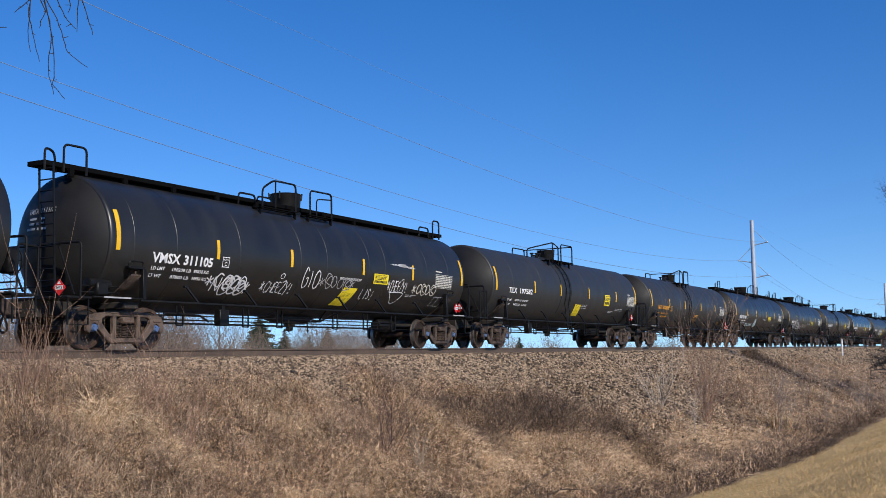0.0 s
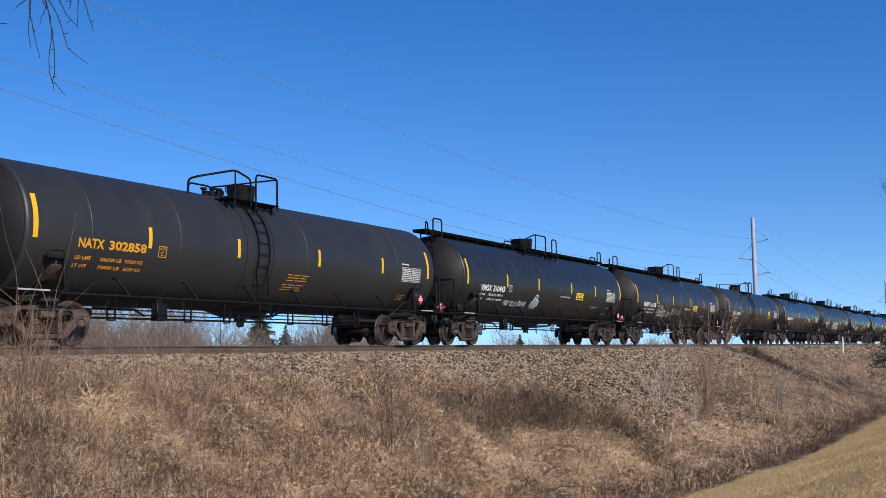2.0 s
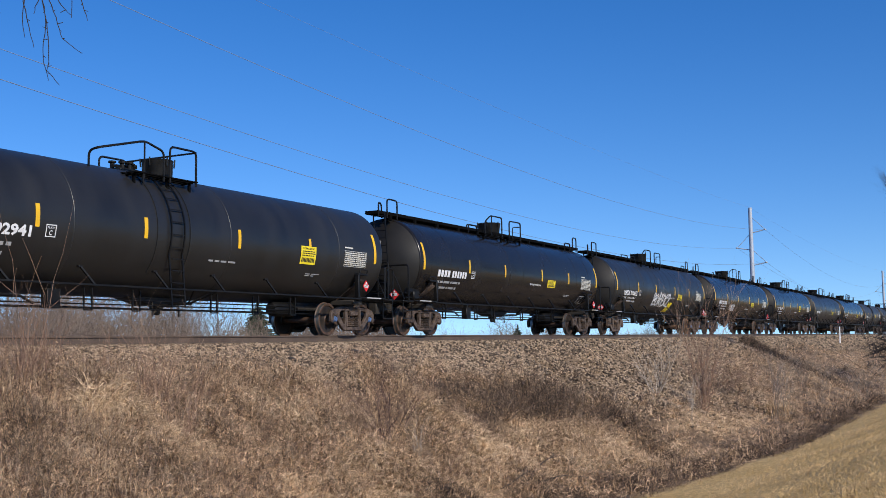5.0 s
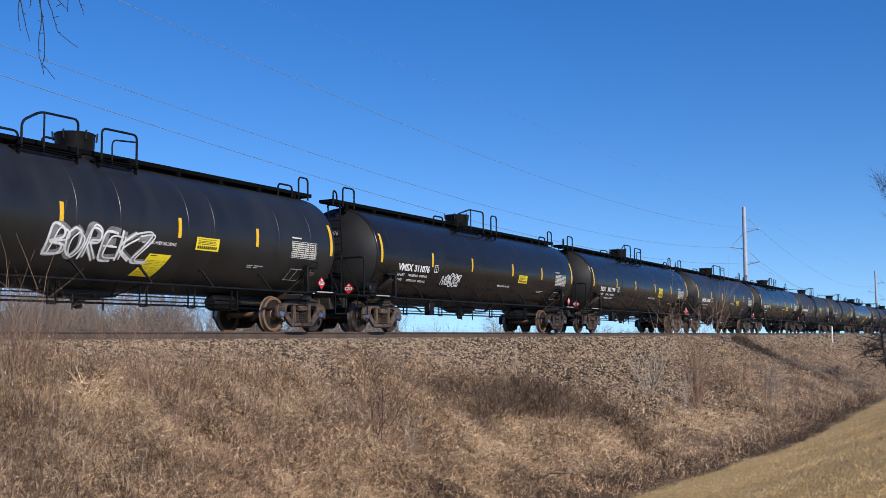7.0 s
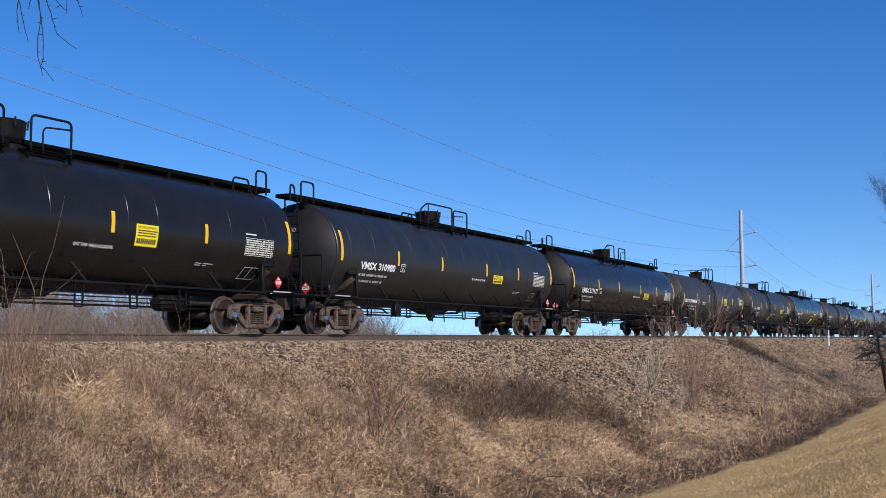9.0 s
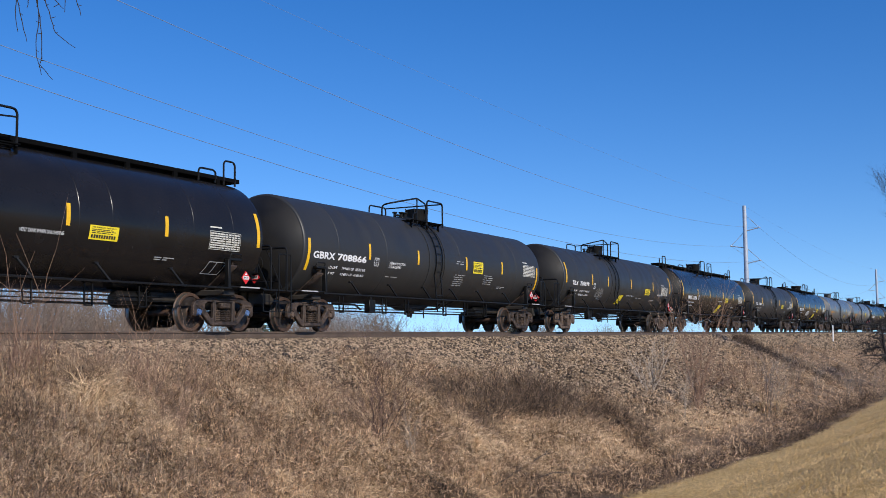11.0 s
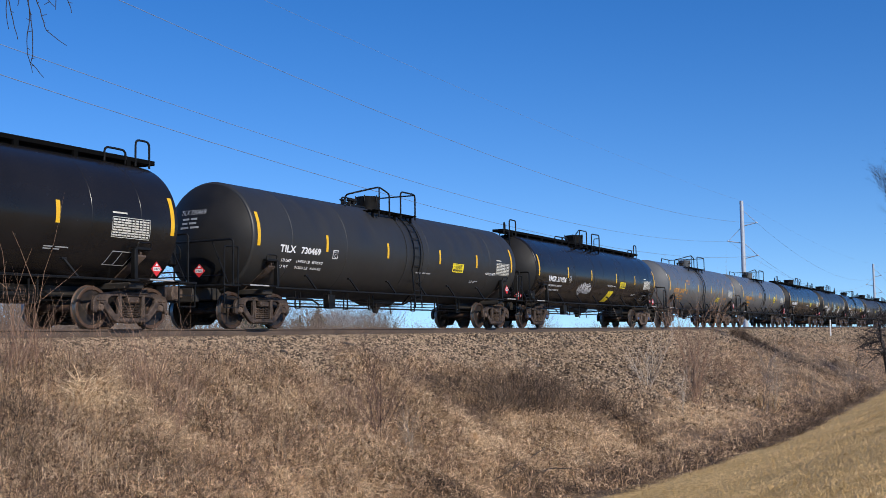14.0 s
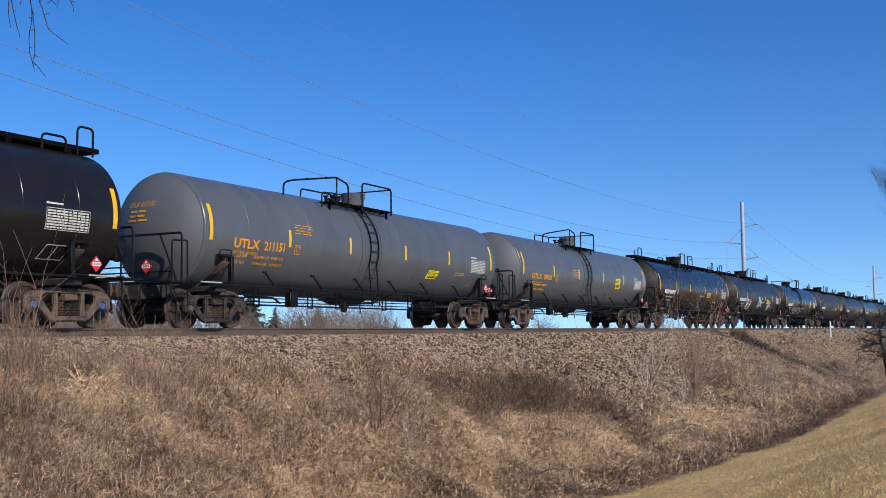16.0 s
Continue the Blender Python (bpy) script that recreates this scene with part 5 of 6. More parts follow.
def build_stones():
    """Loose crushed stones over the near shoulder of the ballast, thinning out down the bank."""
    n = 165000
    x = spread(n, 10.5, 150)
    ragged = 0.35 * np.sin(x * 1.7) + 0.22 * np.sin(x * 4.9 + 1) + RNG.normal(0, 0.25, n)
    y = 17.1 - (17.1 - bed_edge(x) - ragged) * ((np.arange(n) * 0.5698402910) % 1.0)
    spill = RNG.random(n) < np.where((x > 29) & (x < 48), 0.38, np.where((x > 16.5) & (x < 22), 0.38, 0.2))
    reach = np.where((x > 29) & (x < 48), 1.5, np.where((x > 16.5) & (x < 21.5), 1.0, 0.5))
    y[spill] = (bed_edge(x) + 0.3 - np.abs(RNG.normal(0, 1, n)) * reach)[spill]
    y = np.maximum(y, 8.8)
    z = np.maximum(ballast_z(x, y), bank_np(x, y))
    size = RNG.uniform(0.019, 0.042, n) * (1 + 0.013 * np.maximum(0, x - 20))
    up = np.array([[1, 0, 0.75], [-0.5, 0.87, 0.75], [-0.5, -0.87, 0.75], [0.6, 1.04, -0.5], [-1.2, 0, -0.5], [0.6, -1.04, -0.5]])
    tri = np.array([[0, 1, 2], [0, 3, 1], [1, 4, 2], [2, 5, 0], [3, 4, 1], [4, 5, 2], [5, 3, 0]])
    v = up[None] * RNG.uniform(0.7, 1.25, (n, 6, 1)) + RNG.uniform(-0.28, 0.28, (n, 6, 3))
    ang, tip = RNG.uniform(0, 6.28, n)[:, None], RNG.normal(0, 0.4, n)[:, None]
    vx, vz = v[..., 0] * np.cos(tip) - v[..., 2] * np.sin(tip), v[..., 0] * np.sin(tip) + v[..., 2] * np.cos(tip)
    c, s = np.cos(ang), np.sin(ang)
    v = np.stack([vx * c - v[..., 1] * s, vx * s + v[..., 1] * c, vz * 0.85], -1) * size[:, None, None] + np.stack([x, y, z + size * 0.4], -1)[:, None]
    f = tri[None] + (np.arange(n) * 6)[:, None, None]
    stuff("ballast_stones", v.reshape(-1, 3), f.reshape(-1, 3), M_STONE, "loose grey and tan crushed ballast stones", "ballast")


build_stones()


def footing(x, y):
    return np.maximum(bank_np(x, y), ballast_z(x, y))


def strands(name, mat, x, y, length, w, label, category="grass", loft=0.1, rise=0.5, sway=0.5, droop=0.5, bends=2, fall=0.35):
    """Bent tapering strands rooted at (x, y). rise, sway: mean and spread of the first slope; droop: how much each next piece sinks; fall: how strongly they lean down the bank."""
    n = len(x)
    az, el = RNG.uniform(0, 6.283, n), RNG.normal(rise, sway, n)
    flow = np.stack([np.cos(az), np.sin(az) - fall], -1)
    flow /= np.linalg.norm(flow, axis=1)[:, None] + 1e-6
    side = np.stack([-flow[:, 1], flow[:, 0], RNG.normal(0, 0.7, n)], -1)
    side *= (w / 2 / np.linalg.norm(side, axis=1))[:, None]
    p = np.stack([x, y, footing(x, y) - 0.01 + loft * RNG.random(n) ** 1.5], -1)
    rows = [p - side, p + side]
    turn = RNG.normal(0, 0.45, n)
    for k in range(bends):
        c, s = np.cos(turn), np.sin(turn)
        flow = np.stack([flow[:, 0] * c - flow[:, 1] * s, flow[:, 0] * s + flow[:, 1] * c], -1)
        p = p + np.concatenate([flow * np.cos(el)[:, None], np.sin(el)[:, None]], 1) * (length / bends)[:, None]
        el = el - droop * RNG.uniform(0.4, 1.5, n)
        thin = 0.85 - 0.25 * k
        rows += [p - side * thin, p + side * thin] if k < bends - 1 else [p]
    m = len(rows)
    one = [t for k in range(bends - 1) for t in ((2 * k, 2 * k + 1, 2 * k + 3), (2 * k, 2 * k + 3, 2 * k + 2))] + [(m - 3, m - 2, m - 1)]
    tris = (np.arange(n) * m)[:, None, None] + np.array(one)[None]
    return stuff(name, np.stack(rows, 1).reshape(-1, 3), tris.reshape(-1, 3), mat, label, category)


def field(n, y0, y1, far=100.0):
    """Random roots over the bank, denser on the near stretch."""
    y = y0 + (y1 - y0) * RNG.random(n)
    near = 0.74 * y
    return 1 / (1 / near + (1 / far - 1 / near) * RNG.random(n)), y


def patchy(x, y, scale, seed, level):
    """Keeps roots where a slow noise is high."""
    a = np.sin(x * scale + seed) * np.cos(y * scale * 1.3 + seed * 2.1) + np.sin(x * scale * 2.3 + y * scale * 1.7 + seed * 3.3) * 0.6 + RNG.uniform(-0.5, 0.5, len(x))
    return a > level


def far_wide(x, y):
    """Blades farther off stand for tufts and are a little wider."""
    return 1 + 0.014 * np.maximum(0, np.hypot(x, y) - 18)


def lawn_edge(x):
    return np.interp(x, [18, 20, 22.2, 23.5, 25.4, 28.5, 33, 40, 48, 60], [8.9, 8.2, 7.5, 7.25, 6.8, 6.3, 5.95, 6.0, 6.3, 6.2]) + 0.16 * np.sin(x * 0.95 + 1.0) + 0.16 * np.sin(x * 2.7) + 0.08 * np.sin(x * 6.1)


def brush_edge(x):
    return np.interp(x, [18, 21, 24.6, 26.8, 30, 33, 39, 60], [10.3, 9.9, 9.3, 9.1, 8.4, 7.6, 7.1, 7.1])


def inside(x, y, cx, cy, rx, ry, turn=0.0):
    """How deep a point lies in a soft-edged oval: 1 at the middle, 0 on the rim."""
    c, s = math.cos(radians(turn)), math.sin(radians(turn))
    u, v = ((x - cx) * c + (y - cy) * s) / rx, ((y - cy) * c - (x - cx) * s) / ry
    return 1 - np.hypot(u, v)


def build_grass():
    R = RNG.uniform
    # tan thatch over the whole bank, thin among the stones and under the thicket
    x, y = field(310000, 6.4, 16.0, 130)
    thin = 0.4 * (inside(x, y, 27.4, 12.3, 4.6, 1.5, -12) > 0) + 0.5 * (inside(x, y, 35.5, 11.0, 4.5, 1.6, 10) > 0) + 0.12 * (x > 58)
    hollow = 0.35 * (inside(x, y, 11, 13.0, 1.6, 1.6) > 0)
    keep = (y < bed_edge(x) + RNG.normal(-0.2, 0.35, len(x))) & (y > lawn_edge(x) + RNG.normal(0.25, 0.25, len(x))) & patchy(x, y, 2.4, 1.0, -0.62) & (RNG.random(len(x)) > thin + hollow)
    x, y = x[keep], y[keep]
    n = len(x)
    k = far_wide(x, y)
    crest = np.clip((bed_edge(x) - y) / 1.0, 0.35, 1)
    strands("dry_grass", M_STRAW, x, y, R(0.09, 0.32, n) * k * crest, R(0.007, 0.014, n) * k, "matted tan dead grass covering the bank", loft=0.22, rise=0.3, sway=0.65, droop=0.7, fall=0.8)
    # reddish-brown dead weeds: thick on the upper bank and on the spurs
    x, y = field(180000, 9.0, 16.0, 130)
    warm = np.maximum.reduce([inside(x, y, 14, 14.6, 5.5, 1.9, 8), inside(x, y, 17.0, 13.4, 4.5, 1.7), inside(x, y, 23.2, 13.4, 1.6, 2.4), inside(x, y, 46, 10.6, 6, 1.7), inside(x, y, 11.5, 12.5, 2.6, 2.2), inside(x, y, 60, 9.5, 14, 3.4)])
    keep = (y < bed_edge(x) + RNG.normal(0.0, 0.35, len(x))) & (RNG.random(len(x)) < np.where(warm > 0, 0.3 + 0.8 * warm, 0.12)) & (y > brush_edge(x)) & patchy(x, y, 2.6, 4.0, -1.0)
    x, y = x[keep], y[keep]
    n = len(x)
    k = far_wide(x, y)
    crest = np.clip((bed_edge(x) - y) / 1.0, 0.35, 1)
    strands("brown_weeds", M_BROWN, x, y, R(0.12, 0.42, n) * k * crest, R(0.005, 0.0095, n) * k, "brown dead weeds tangled over the bank", "weeds", loft=0.26, rise=0.45, sway=0.8, droop=0.5)
    # bleached straw combed down the lower bank and lying in loose heaps
    x, y = field(290000, 8.6, 14.4, 60)
    deep = np.maximum.reduce([inside(x, y, 26.5, 10.3, 5.2, 1.25, -12), inside(x, y, 21.5, 10.4, 3.6, 1.0, -10), inside(x, y, 16.8, 10.7, 2.6, 0.9), inside(x, y, 36.5, 8.9, 4.5, 1.0, -6), inside(x, y, 19.6, 13.3, 0.9, 1.5, 20), inside(x, y, 22.2, 12.4, 0.9, 2.4, 10), inside(x, y, 13.2, 12.6, 1.4, 1.2), inside(x, y, 17.4, 13.2, 1.1, 0.9)])
    keep = (RNG.random(len(x)) < np.where(deep > 0, 0.25 + 1.1 * deep, 0.02)) & (y > brush_edge(x) - R(0, 0.4, len(x)))
    x, y = x[keep], y[keep]
    n = len(x)
    k = far_wide(x, y)
    strands("pale_straw", M_PALE, x, y, R(0.16, 0.46, n) * k, R(0.006, 0.012, n) * k, "bleached straw lying in loose tufts", loft=0.15, rise=0.35, sway=0.45, droop=0.75, bends=3, fall=0.8)
    # rounded clumps of arching grass that break up the thatch
    hx, hy = field(520, 9.0, 14.6, 60)
    i = RNG.integers(0, 520, 42000)
    big = R(0.6, 1.4, 520)[i]
    x, y = hx[i] + RNG.normal(0, 0.09, 42000) * big, hy[i] + RNG.normal(0, 0.09, 42000) * big
    keep = y < bed_edge(x)
    x, y, big = x[keep], y[keep], big[keep]
    n = len(x)
    strands("grass_clumps", M_STRAW, x, y, R(0.25, 0.55, n) * big, R(0.005, 0.009, n) * far_wide(x, y), "rounded clumps of arching dead grass", loft=0.05, rise=0.95, sway=0.35, droop=0.85, bends=3, fall=0.5)
    # tall bleached tussocks, their leaves bent over
    seats = [(12.75, 13.6, 1.35), (12.95, 13.5, 1.25), (13.0, 13.3, 1.0), (13.95, 14.2, 0.6), (13.0, 12.9, 0.9), (13.55, 12.6, 0.7), (13.6, 14.1, 0.5), (14.1, 12.3, 0.4), (17.2, 12.6, 0.5), (15.2, 11.4, 0.5), (21.2, 10.6, 0.6), (19.6, 10.4, 0.5), (42.0, 8.6, 1.1), (43.2, 8.3, 1.0)]
    i = RNG.integers(0, len(seats), 4200)
    seat = np.array(seats)[i]
    x, y = seat[:, 0] + RNG.normal(0, 0.06, 4200) * seat[:, 2], seat[:, 1] + RNG.normal(0, 0.06, 4200) * seat[:, 2]
    strands("grass_tussocks", M_PALE, x, y, R(0.5, 1.0, 4200) * seat[:, 2], R(0.013, 0.025, 4200), "arching bleached leaves of grass tussocks", loft=0.2, rise=1.45, sway=0.12, droop=0.54, bends=6, fall=0.6)
    # thin standing stalks
    x, y = field(7000, 9.4, 15.6)
    keep = (y < bed_edge(x) + 0.3) & patchy(x, y, 1.2, 2.0, -0.6)
    x, y = x[keep], y[keep]
    n = len(x)
    strands("standing_stalks", M_REDTWIG, x, y, R(0.25, 0.8, n), R(0.004, 0.007, n) * far_wide(x, y), "thin standing stalks of dead weeds", "weeds", loft=0.0, rise=1.15, sway=0.4, droop=0.25, bends=3, fall=0.2)
    # wiry dark stems tangled through the upper bank
    x, y = field(13000, 10.6, 15.3, 40)
    dense = np.maximum.reduce([inside(x, y, 13.0, 13.8, 4.6, 1.9), inside(x, y, 17.4, 12.9, 4.2, 1.6), inside(x, y, 22.4, 13.6, 2.6, 1.6), 0.25 * np.ones_like(x)])
    keep = (RNG.random(len(x)) < 0.25 + dense) & (y < bed_edge(x) + 0.1)
    x, y = x[keep], y[keep]
    n = len(x)
    strands("tangled_stems", M_PLUMTWIG, x, y, R(0.25, 0.75, n), R(0.004, 0.0075, n), "wiry dark stems tangled over the bank", "weeds", loft=0.15, rise=0.75, sway=0.5, droop=0.25, bends=3, fall=0.3)
    # low dark thicket halfway up the bank
    x, y = RNG.normal(27.3, 2.4, 13500), RNG.normal(0, 0.64, 13500)
    y = 12.25 - 0.2 * (x - 27.3) + y
    keep = (y > 9.8) & (y < 14.2) & patchy(x, y, 1.3, 3.0, -0.75)
    x, y = x[keep], y[keep]
    n = len(x)
    strands("thicket_twigs", M_DARKTWIG, x, y, R(0.15, 0.42, n), R(0.006, 0.011, n), "dark twigs of a low leafless thicket", "brush", loft=0.4, rise=0.35, sway=0.8, droop=0.2)
    # brush in the gullies: thickest in the long one that starts at the track
    u, v = RNG.random(22000), RNG.normal(0, 1, 22000)
    x, y = 69.4 - 4.6 * u + 0.9 * v, 15.7 - 6.0 * u
    u, v = RNG.random(2200), RNG.normal(0, 1, 2200)
    x, y = np.concatenate([x, 32.4 - 3.2 * u + 0.4 * v]), np.concatenate([y, 12.0 - 3.4 * u + 0.15 * v])
    n = len(x)
    k = far_wide(x, y)
    strands("gully_brush", M_DARKTWIG, x, y, R(0.15, 0.4, n) * k, R(0.005, 0.009, n) * k, "dark brush in the gullies of the bank", "brush", loft=0.2, rise=0.35, sway=0.6, droop=0.3)
    # dark low brush along the ditch
    x = spread(54000, 17.5, 60)
    lo, hi = lawn_edge(x), brush_edge(x)
    y = lo + (hi - lo) * (np.interp(x, [24, 36], [0.45, 0.3]) + RNG.normal(0, 0.34, len(x))) + 0.3 * np.sin(x * 1.9 + 0.5) + 0.2 * np.sin(x * 4.3)
    keep = patchy(x, y, 1.5, 6.0, 0.0) & (y > lo - 0.15)
    x, y = x[keep], y[keep]
    n = len(x)
    k = far_wide(x, y)
    strands("edge_brush", M_DARKTWIG, x, y, R(0.12, 0.40, n) * k, R(0.004, 0.008, n) * k, "dark brush along the edge of the lawn", "brush", loft=0.16, rise=0.35, sway=0.5, droop=0.4)
    # mown lawn
    x = spread(210000, 10.0, 85)
    y = lawn_edge(x) + 0.2 - (lawn_edge(x) - 0.5) * RNG.random(210000) ** 0.8 + RNG.normal(0, 0.2, 210000) * np.where(RNG.random(210000) < 0.25, 3.0, 1.0)
    n = len(x)
    k = far_wide(x, y) * 1.15
    strands("lawn", M_LAWN, x, y, R(0.02, 0.055, n) * k, R(0.0035, 0.0065, n) * k, "short half-green winter lawn", "lawn", loft=0.02, rise=0.7, sway=0.5, droop=0.5, fall=0.0)


build_grass()


def grow(bm, p, d, length, radius, depth, rnd, spread=0.6, kids=3, rise=0.15, sides=3, wobble=0.12, plain=False):
    """A limb with wobble and side shoots; depth says how often it forks on."""
    n = (2 if depth > 0 else 1) if plain else 4 if depth > 0 else 3
    pts, q = [p.copy()], p.copy()
    for i in range(n):
        d = (d + Vector((rnd.uniform(-wobble, wobble), rnd.uniform(-wobble, wobble), rnd.uniform(-wobble, wobble) + rise * 0.3))).normalized()
        q = q + d * (length / n)
        pts.append(q.copy())
    tube(bm, pts, radius, max(3, sides), 0.45, cap=False)
    if depth <= 0:
        return
    for k in range(kids):
        i = rnd.randint(1, n)
        side = Vector((rnd.uniform(-1, 1), rnd.uniform(-1, 1), rnd.uniform(-0.6, 0.8))).normalized()
        nd = (d * (1 - spread) + side * spread + Vector((0, 0, rise))).normalized()
        grow(bm, pts[i], nd, length * rnd.uniform(0.45, 0.75), radius * (0.8 - 0.4 * i / n), depth - 1, rnd, spread, kids, rise, sides - 1, wobble, plain)


def shrub_mesh(seed, stems, height, fan, radius, depth, kids, mat, wobble=0.1, plain=False):
    rnd = random.Random(seed)
    bm = bmesh.new()
    for k in range(stems):
        a = rnd.uniform(0, 6.283)
        t = rnd.uniform(0.15, 1) * fan
        d = Vector((math.sin(t) * math.cos(a), math.sin(t) * math.sin(a), math.cos(t)))
        grow(bm, Vector((rnd.uniform(-0.1, 0.1), rnd.uniform(-0.1, 0.1), -0.05)), d, height * rnd.uniform(0.55, 1.0), radius * rnd.uniform(0.6, 1.1), depth, rnd, 0.45, kids, 0.12, 3, wobble, plain)
    return mesh_of(bm, "shrub", mat)


def place_z(x, y):
    return float(bank_np(np.array([x]), np.array([y]))[0])


def build_shrubs():
    kinds = {
        "vee": (shrub_mesh(1, 11, 1.9, 0.75, 0.013, 1, 5, M_GREYBARK), "leafless grey shrub fanning out from one root"),
        "tall": (shrub_mesh(2, 13, 3.0, 0.34, 0.014, 2, 4, M_REDTWIG), "tall leafless clump of upright reddish stems"),
        "red": (shrub_mesh(3, 9, 1.5, 0.75, 0.011, 2, 4, M_REDTWIG, 0.2), "leafless reddish-brown bramble clump"),
        "dark": (shrub_mesh(4, 17, 1.15, 1.35, 0.010, 2, 4, M_DARKTWIG, 0.38), "dense dark leafless brush"),
        "thin": (shrub_mesh(5, 5, 2.0, 0.3, 0.010, 2, 3, M_GREYBARK), "thin leafless grey saplings on the bank"),
        "weed": (shrub_mesh(6, 7, 1.25, 0.65, 0.006, 1, 5, M_REDTWIG, 0.28), "dry reddish weed stalks"),
        "fan": (shrub_mesh(8, 6, 2.2, 0.5, 0.012, 2, 5, M_PLUMTWIG, 0.16), "leafless reddish shrub spreading from a slender base"),
        "canes": (shrub_mesh(10, 6, 1.6, 0.5, 0.0065, 1, 4, M_REDTWIG, 0.22), "tall pale-reddish canes standing in the grass"),
        "fork": (shrub_mesh(12, 3, 2.0, 0.2, 0.008, 1, 2, M_REDTWIG, 0.1), "slender forked leafless sapling in the grass"),
        "sweep": (shrub_mesh(9, 9, 2.0, 0.7, 0.009, 1, 4, M_REDTWIG, 0.08), "long leafless canes leaning out of the grass"),
        "pale": (shrub_mesh(7, 7, 1.0, 0.6, 0.006, 1, 3, M_PALE, 0.2), "dry straw-coloured weed stalks"),
    }
    spots = [("canes", 12.5, 14.9, 0.8), ("canes", 12.1, 14.6, 0.9), ("canes", 12.9, 14.8, 0.75), ("canes", 13.2, 15.0, 0.7), ("fork", 12.6, 14.6, 1.3), ("fork", 12.3, 14.7, 1.1), ("canes", 12.3, 14.9, 0.7), ("canes", 12.7, 15.1, 0.6),
             ("canes", 14.4, 13.7, 1.0), ("canes", 14.9, 14.2, 0.8), ("canes", 15.8, 14.0, 0.7), ("canes", 14.0, 14.6, 0.7),
             ("vee", 35.8, 11.12, 1.15), ("tall", 37.3, 9.87, 1.05), ("tall", 37.6, 10.07, 0.8), ("thin", 40.9, 8.27, 1.43), ("thin", 42.7, 8.2, 1.04), ("thin", 33.4, 9.31, 0.76),
             ("thin", 32.7, 8.54, 0.26), ("thin", 52.7, 9.17, 1.14), ("thin", 52.8, 8.42, 1.0), ("thin", 58.0, 7.0, 1.08), ("thin", 55.4, 7.25, 0.83), ("thin", 63.5, 6.97, 0.94),
             ("fan", 18.7, 11.56, 0.9), ("fan", 19.0, 11.8, 0.7), ("thin", 19.7, 11.3, 0.6), ("sweep", 13.8, 12.62, 0.86), ("sweep", 14.1, 12.72, 0.58), ("weed", 12.3, 14.88, 0.95),
             ("weed", 12.6, 15.05, 0.85), ("weed", 12.1, 14.71, 1.04), ("weed", 12.9, 15.13, 0.63), ("weed", 14.4, 13.7, 1.3), ("weed", 14.1, 13.82, 1.12), ("weed", 14.5, 13.59, 0.89),
             ("weed", 13.5, 15.08, 0.57), ("weed", 13.6, 14.37, 0.72), ("weed", 15.9, 13.92, 0.79), ("weed", 16.6, 14.06, 0.54), ("weed", 16.3, 13.44, 0.62), ("dark", 22.6, 13.45, 0.67),
             ("dark", 23.0, 13.13, 0.61), ("dark", 23.9, 13.17, 0.57), ("dark", 24.0, 11.99, 0.86), ("dark", 25.1, 11.9, 1.02), ("dark", 26.4, 11.83, 1.06), ("dark", 27.1, 11.46, 1.08),
             ("dark", 28.2, 11.24, 1.04), ("dark", 30.2, 11.32, 0.81), ("dark", 26.5, 12.71, 0.74), ("dark", 28.2, 12.45, 0.85), ("dark", 30.1, 12.14, 0.82), ("dark", 24.9, 12.78, 0.58),
             ("dark", 31.3, 10.97, 0.42), ("dark", 30.9, 10.32, 0.44), ("dark", 30.9, 9.8, 0.44), ("dark", 30.8, 9.27, 0.41), ("dark", 65.1, 13.84, 0.65), ("dark", 64.6, 12.62, 0.76),
             ("dark", 63.4, 11.45, 0.79), ("dark", 63.8, 10.58, 0.79), ("dark", 63.5, 9.78, 0.78), ("dark", 73.2, 10.19, 0.64), ("red", 42.8, 10.49, 0.75), ("red", 43.0, 9.88, 0.68),
             ("red", 47.7, 10.46, 0.75), ("red", 48.3, 11.69, 0.68), ("red", 48.0, 9.8, 0.66), ("dark", 42.1, 7.78, 0.68), ("dark", 43.9, 7.35, 0.78), ("dark", 45.8, 6.89, 0.72),
             ("dark", 51.3, 6.96, 0.8), ("dark", 57.8, 6.75, 0.75), ("dark", 23.2, 8.45, 0.29), ("dark", 24.4, 8.31, 0.3), ("dark", 25.6, 8.14, 0.36), ("dark", 26.6, 7.81, 0.37),
             ("dark", 27.8, 7.47, 0.33), ("dark", 29.2, 7.14, 0.32), ("dark", 30.4, 6.72, 0.3), ("dark", 32.3, 6.4, 0.29), ("dark", 18.6, 9.81, 0.29), ("dark", 19.5, 9.63, 0.34),
             ("dark", 20.3, 9.37, 0.31), ("dark", 21.2, 9.14, 0.29), ("dark", 22.0, 8.79, 0.28), ("red", 23.0, 12.08, 0.41), ("red", 22.5, 11.39, 0.31), ("red", 16.2, 12.64, 0.43),
             ("red", 16.4, 12.02, 0.35), ("red", 14.2, 11.89, 0.32), ("dark", 11.2, 13.44, 0.7), ("dark", 10.6, 12.49, 0.6), ("dark", 10.7, 12.92, 0.65), ("red", 13.0, 14.23, 0.32),
             ("dark", 15.9, 10.64, 0.22), ("pale", 12.7, 13.21, 0.83), ("pale", 15.0, 11.2, 0.39), ("pale", 18.9, 10.5, 0.46)]
    rnd = random.Random(11)
    for i in range(40):
        y = rnd.uniform(9.6, 14.8)
        spots.append((rnd.choice(["weed", "weed", "red", "pale"]), y * rnd.uniform(0.8, 2.0), y, rnd.uniform(0.35, 0.6)))
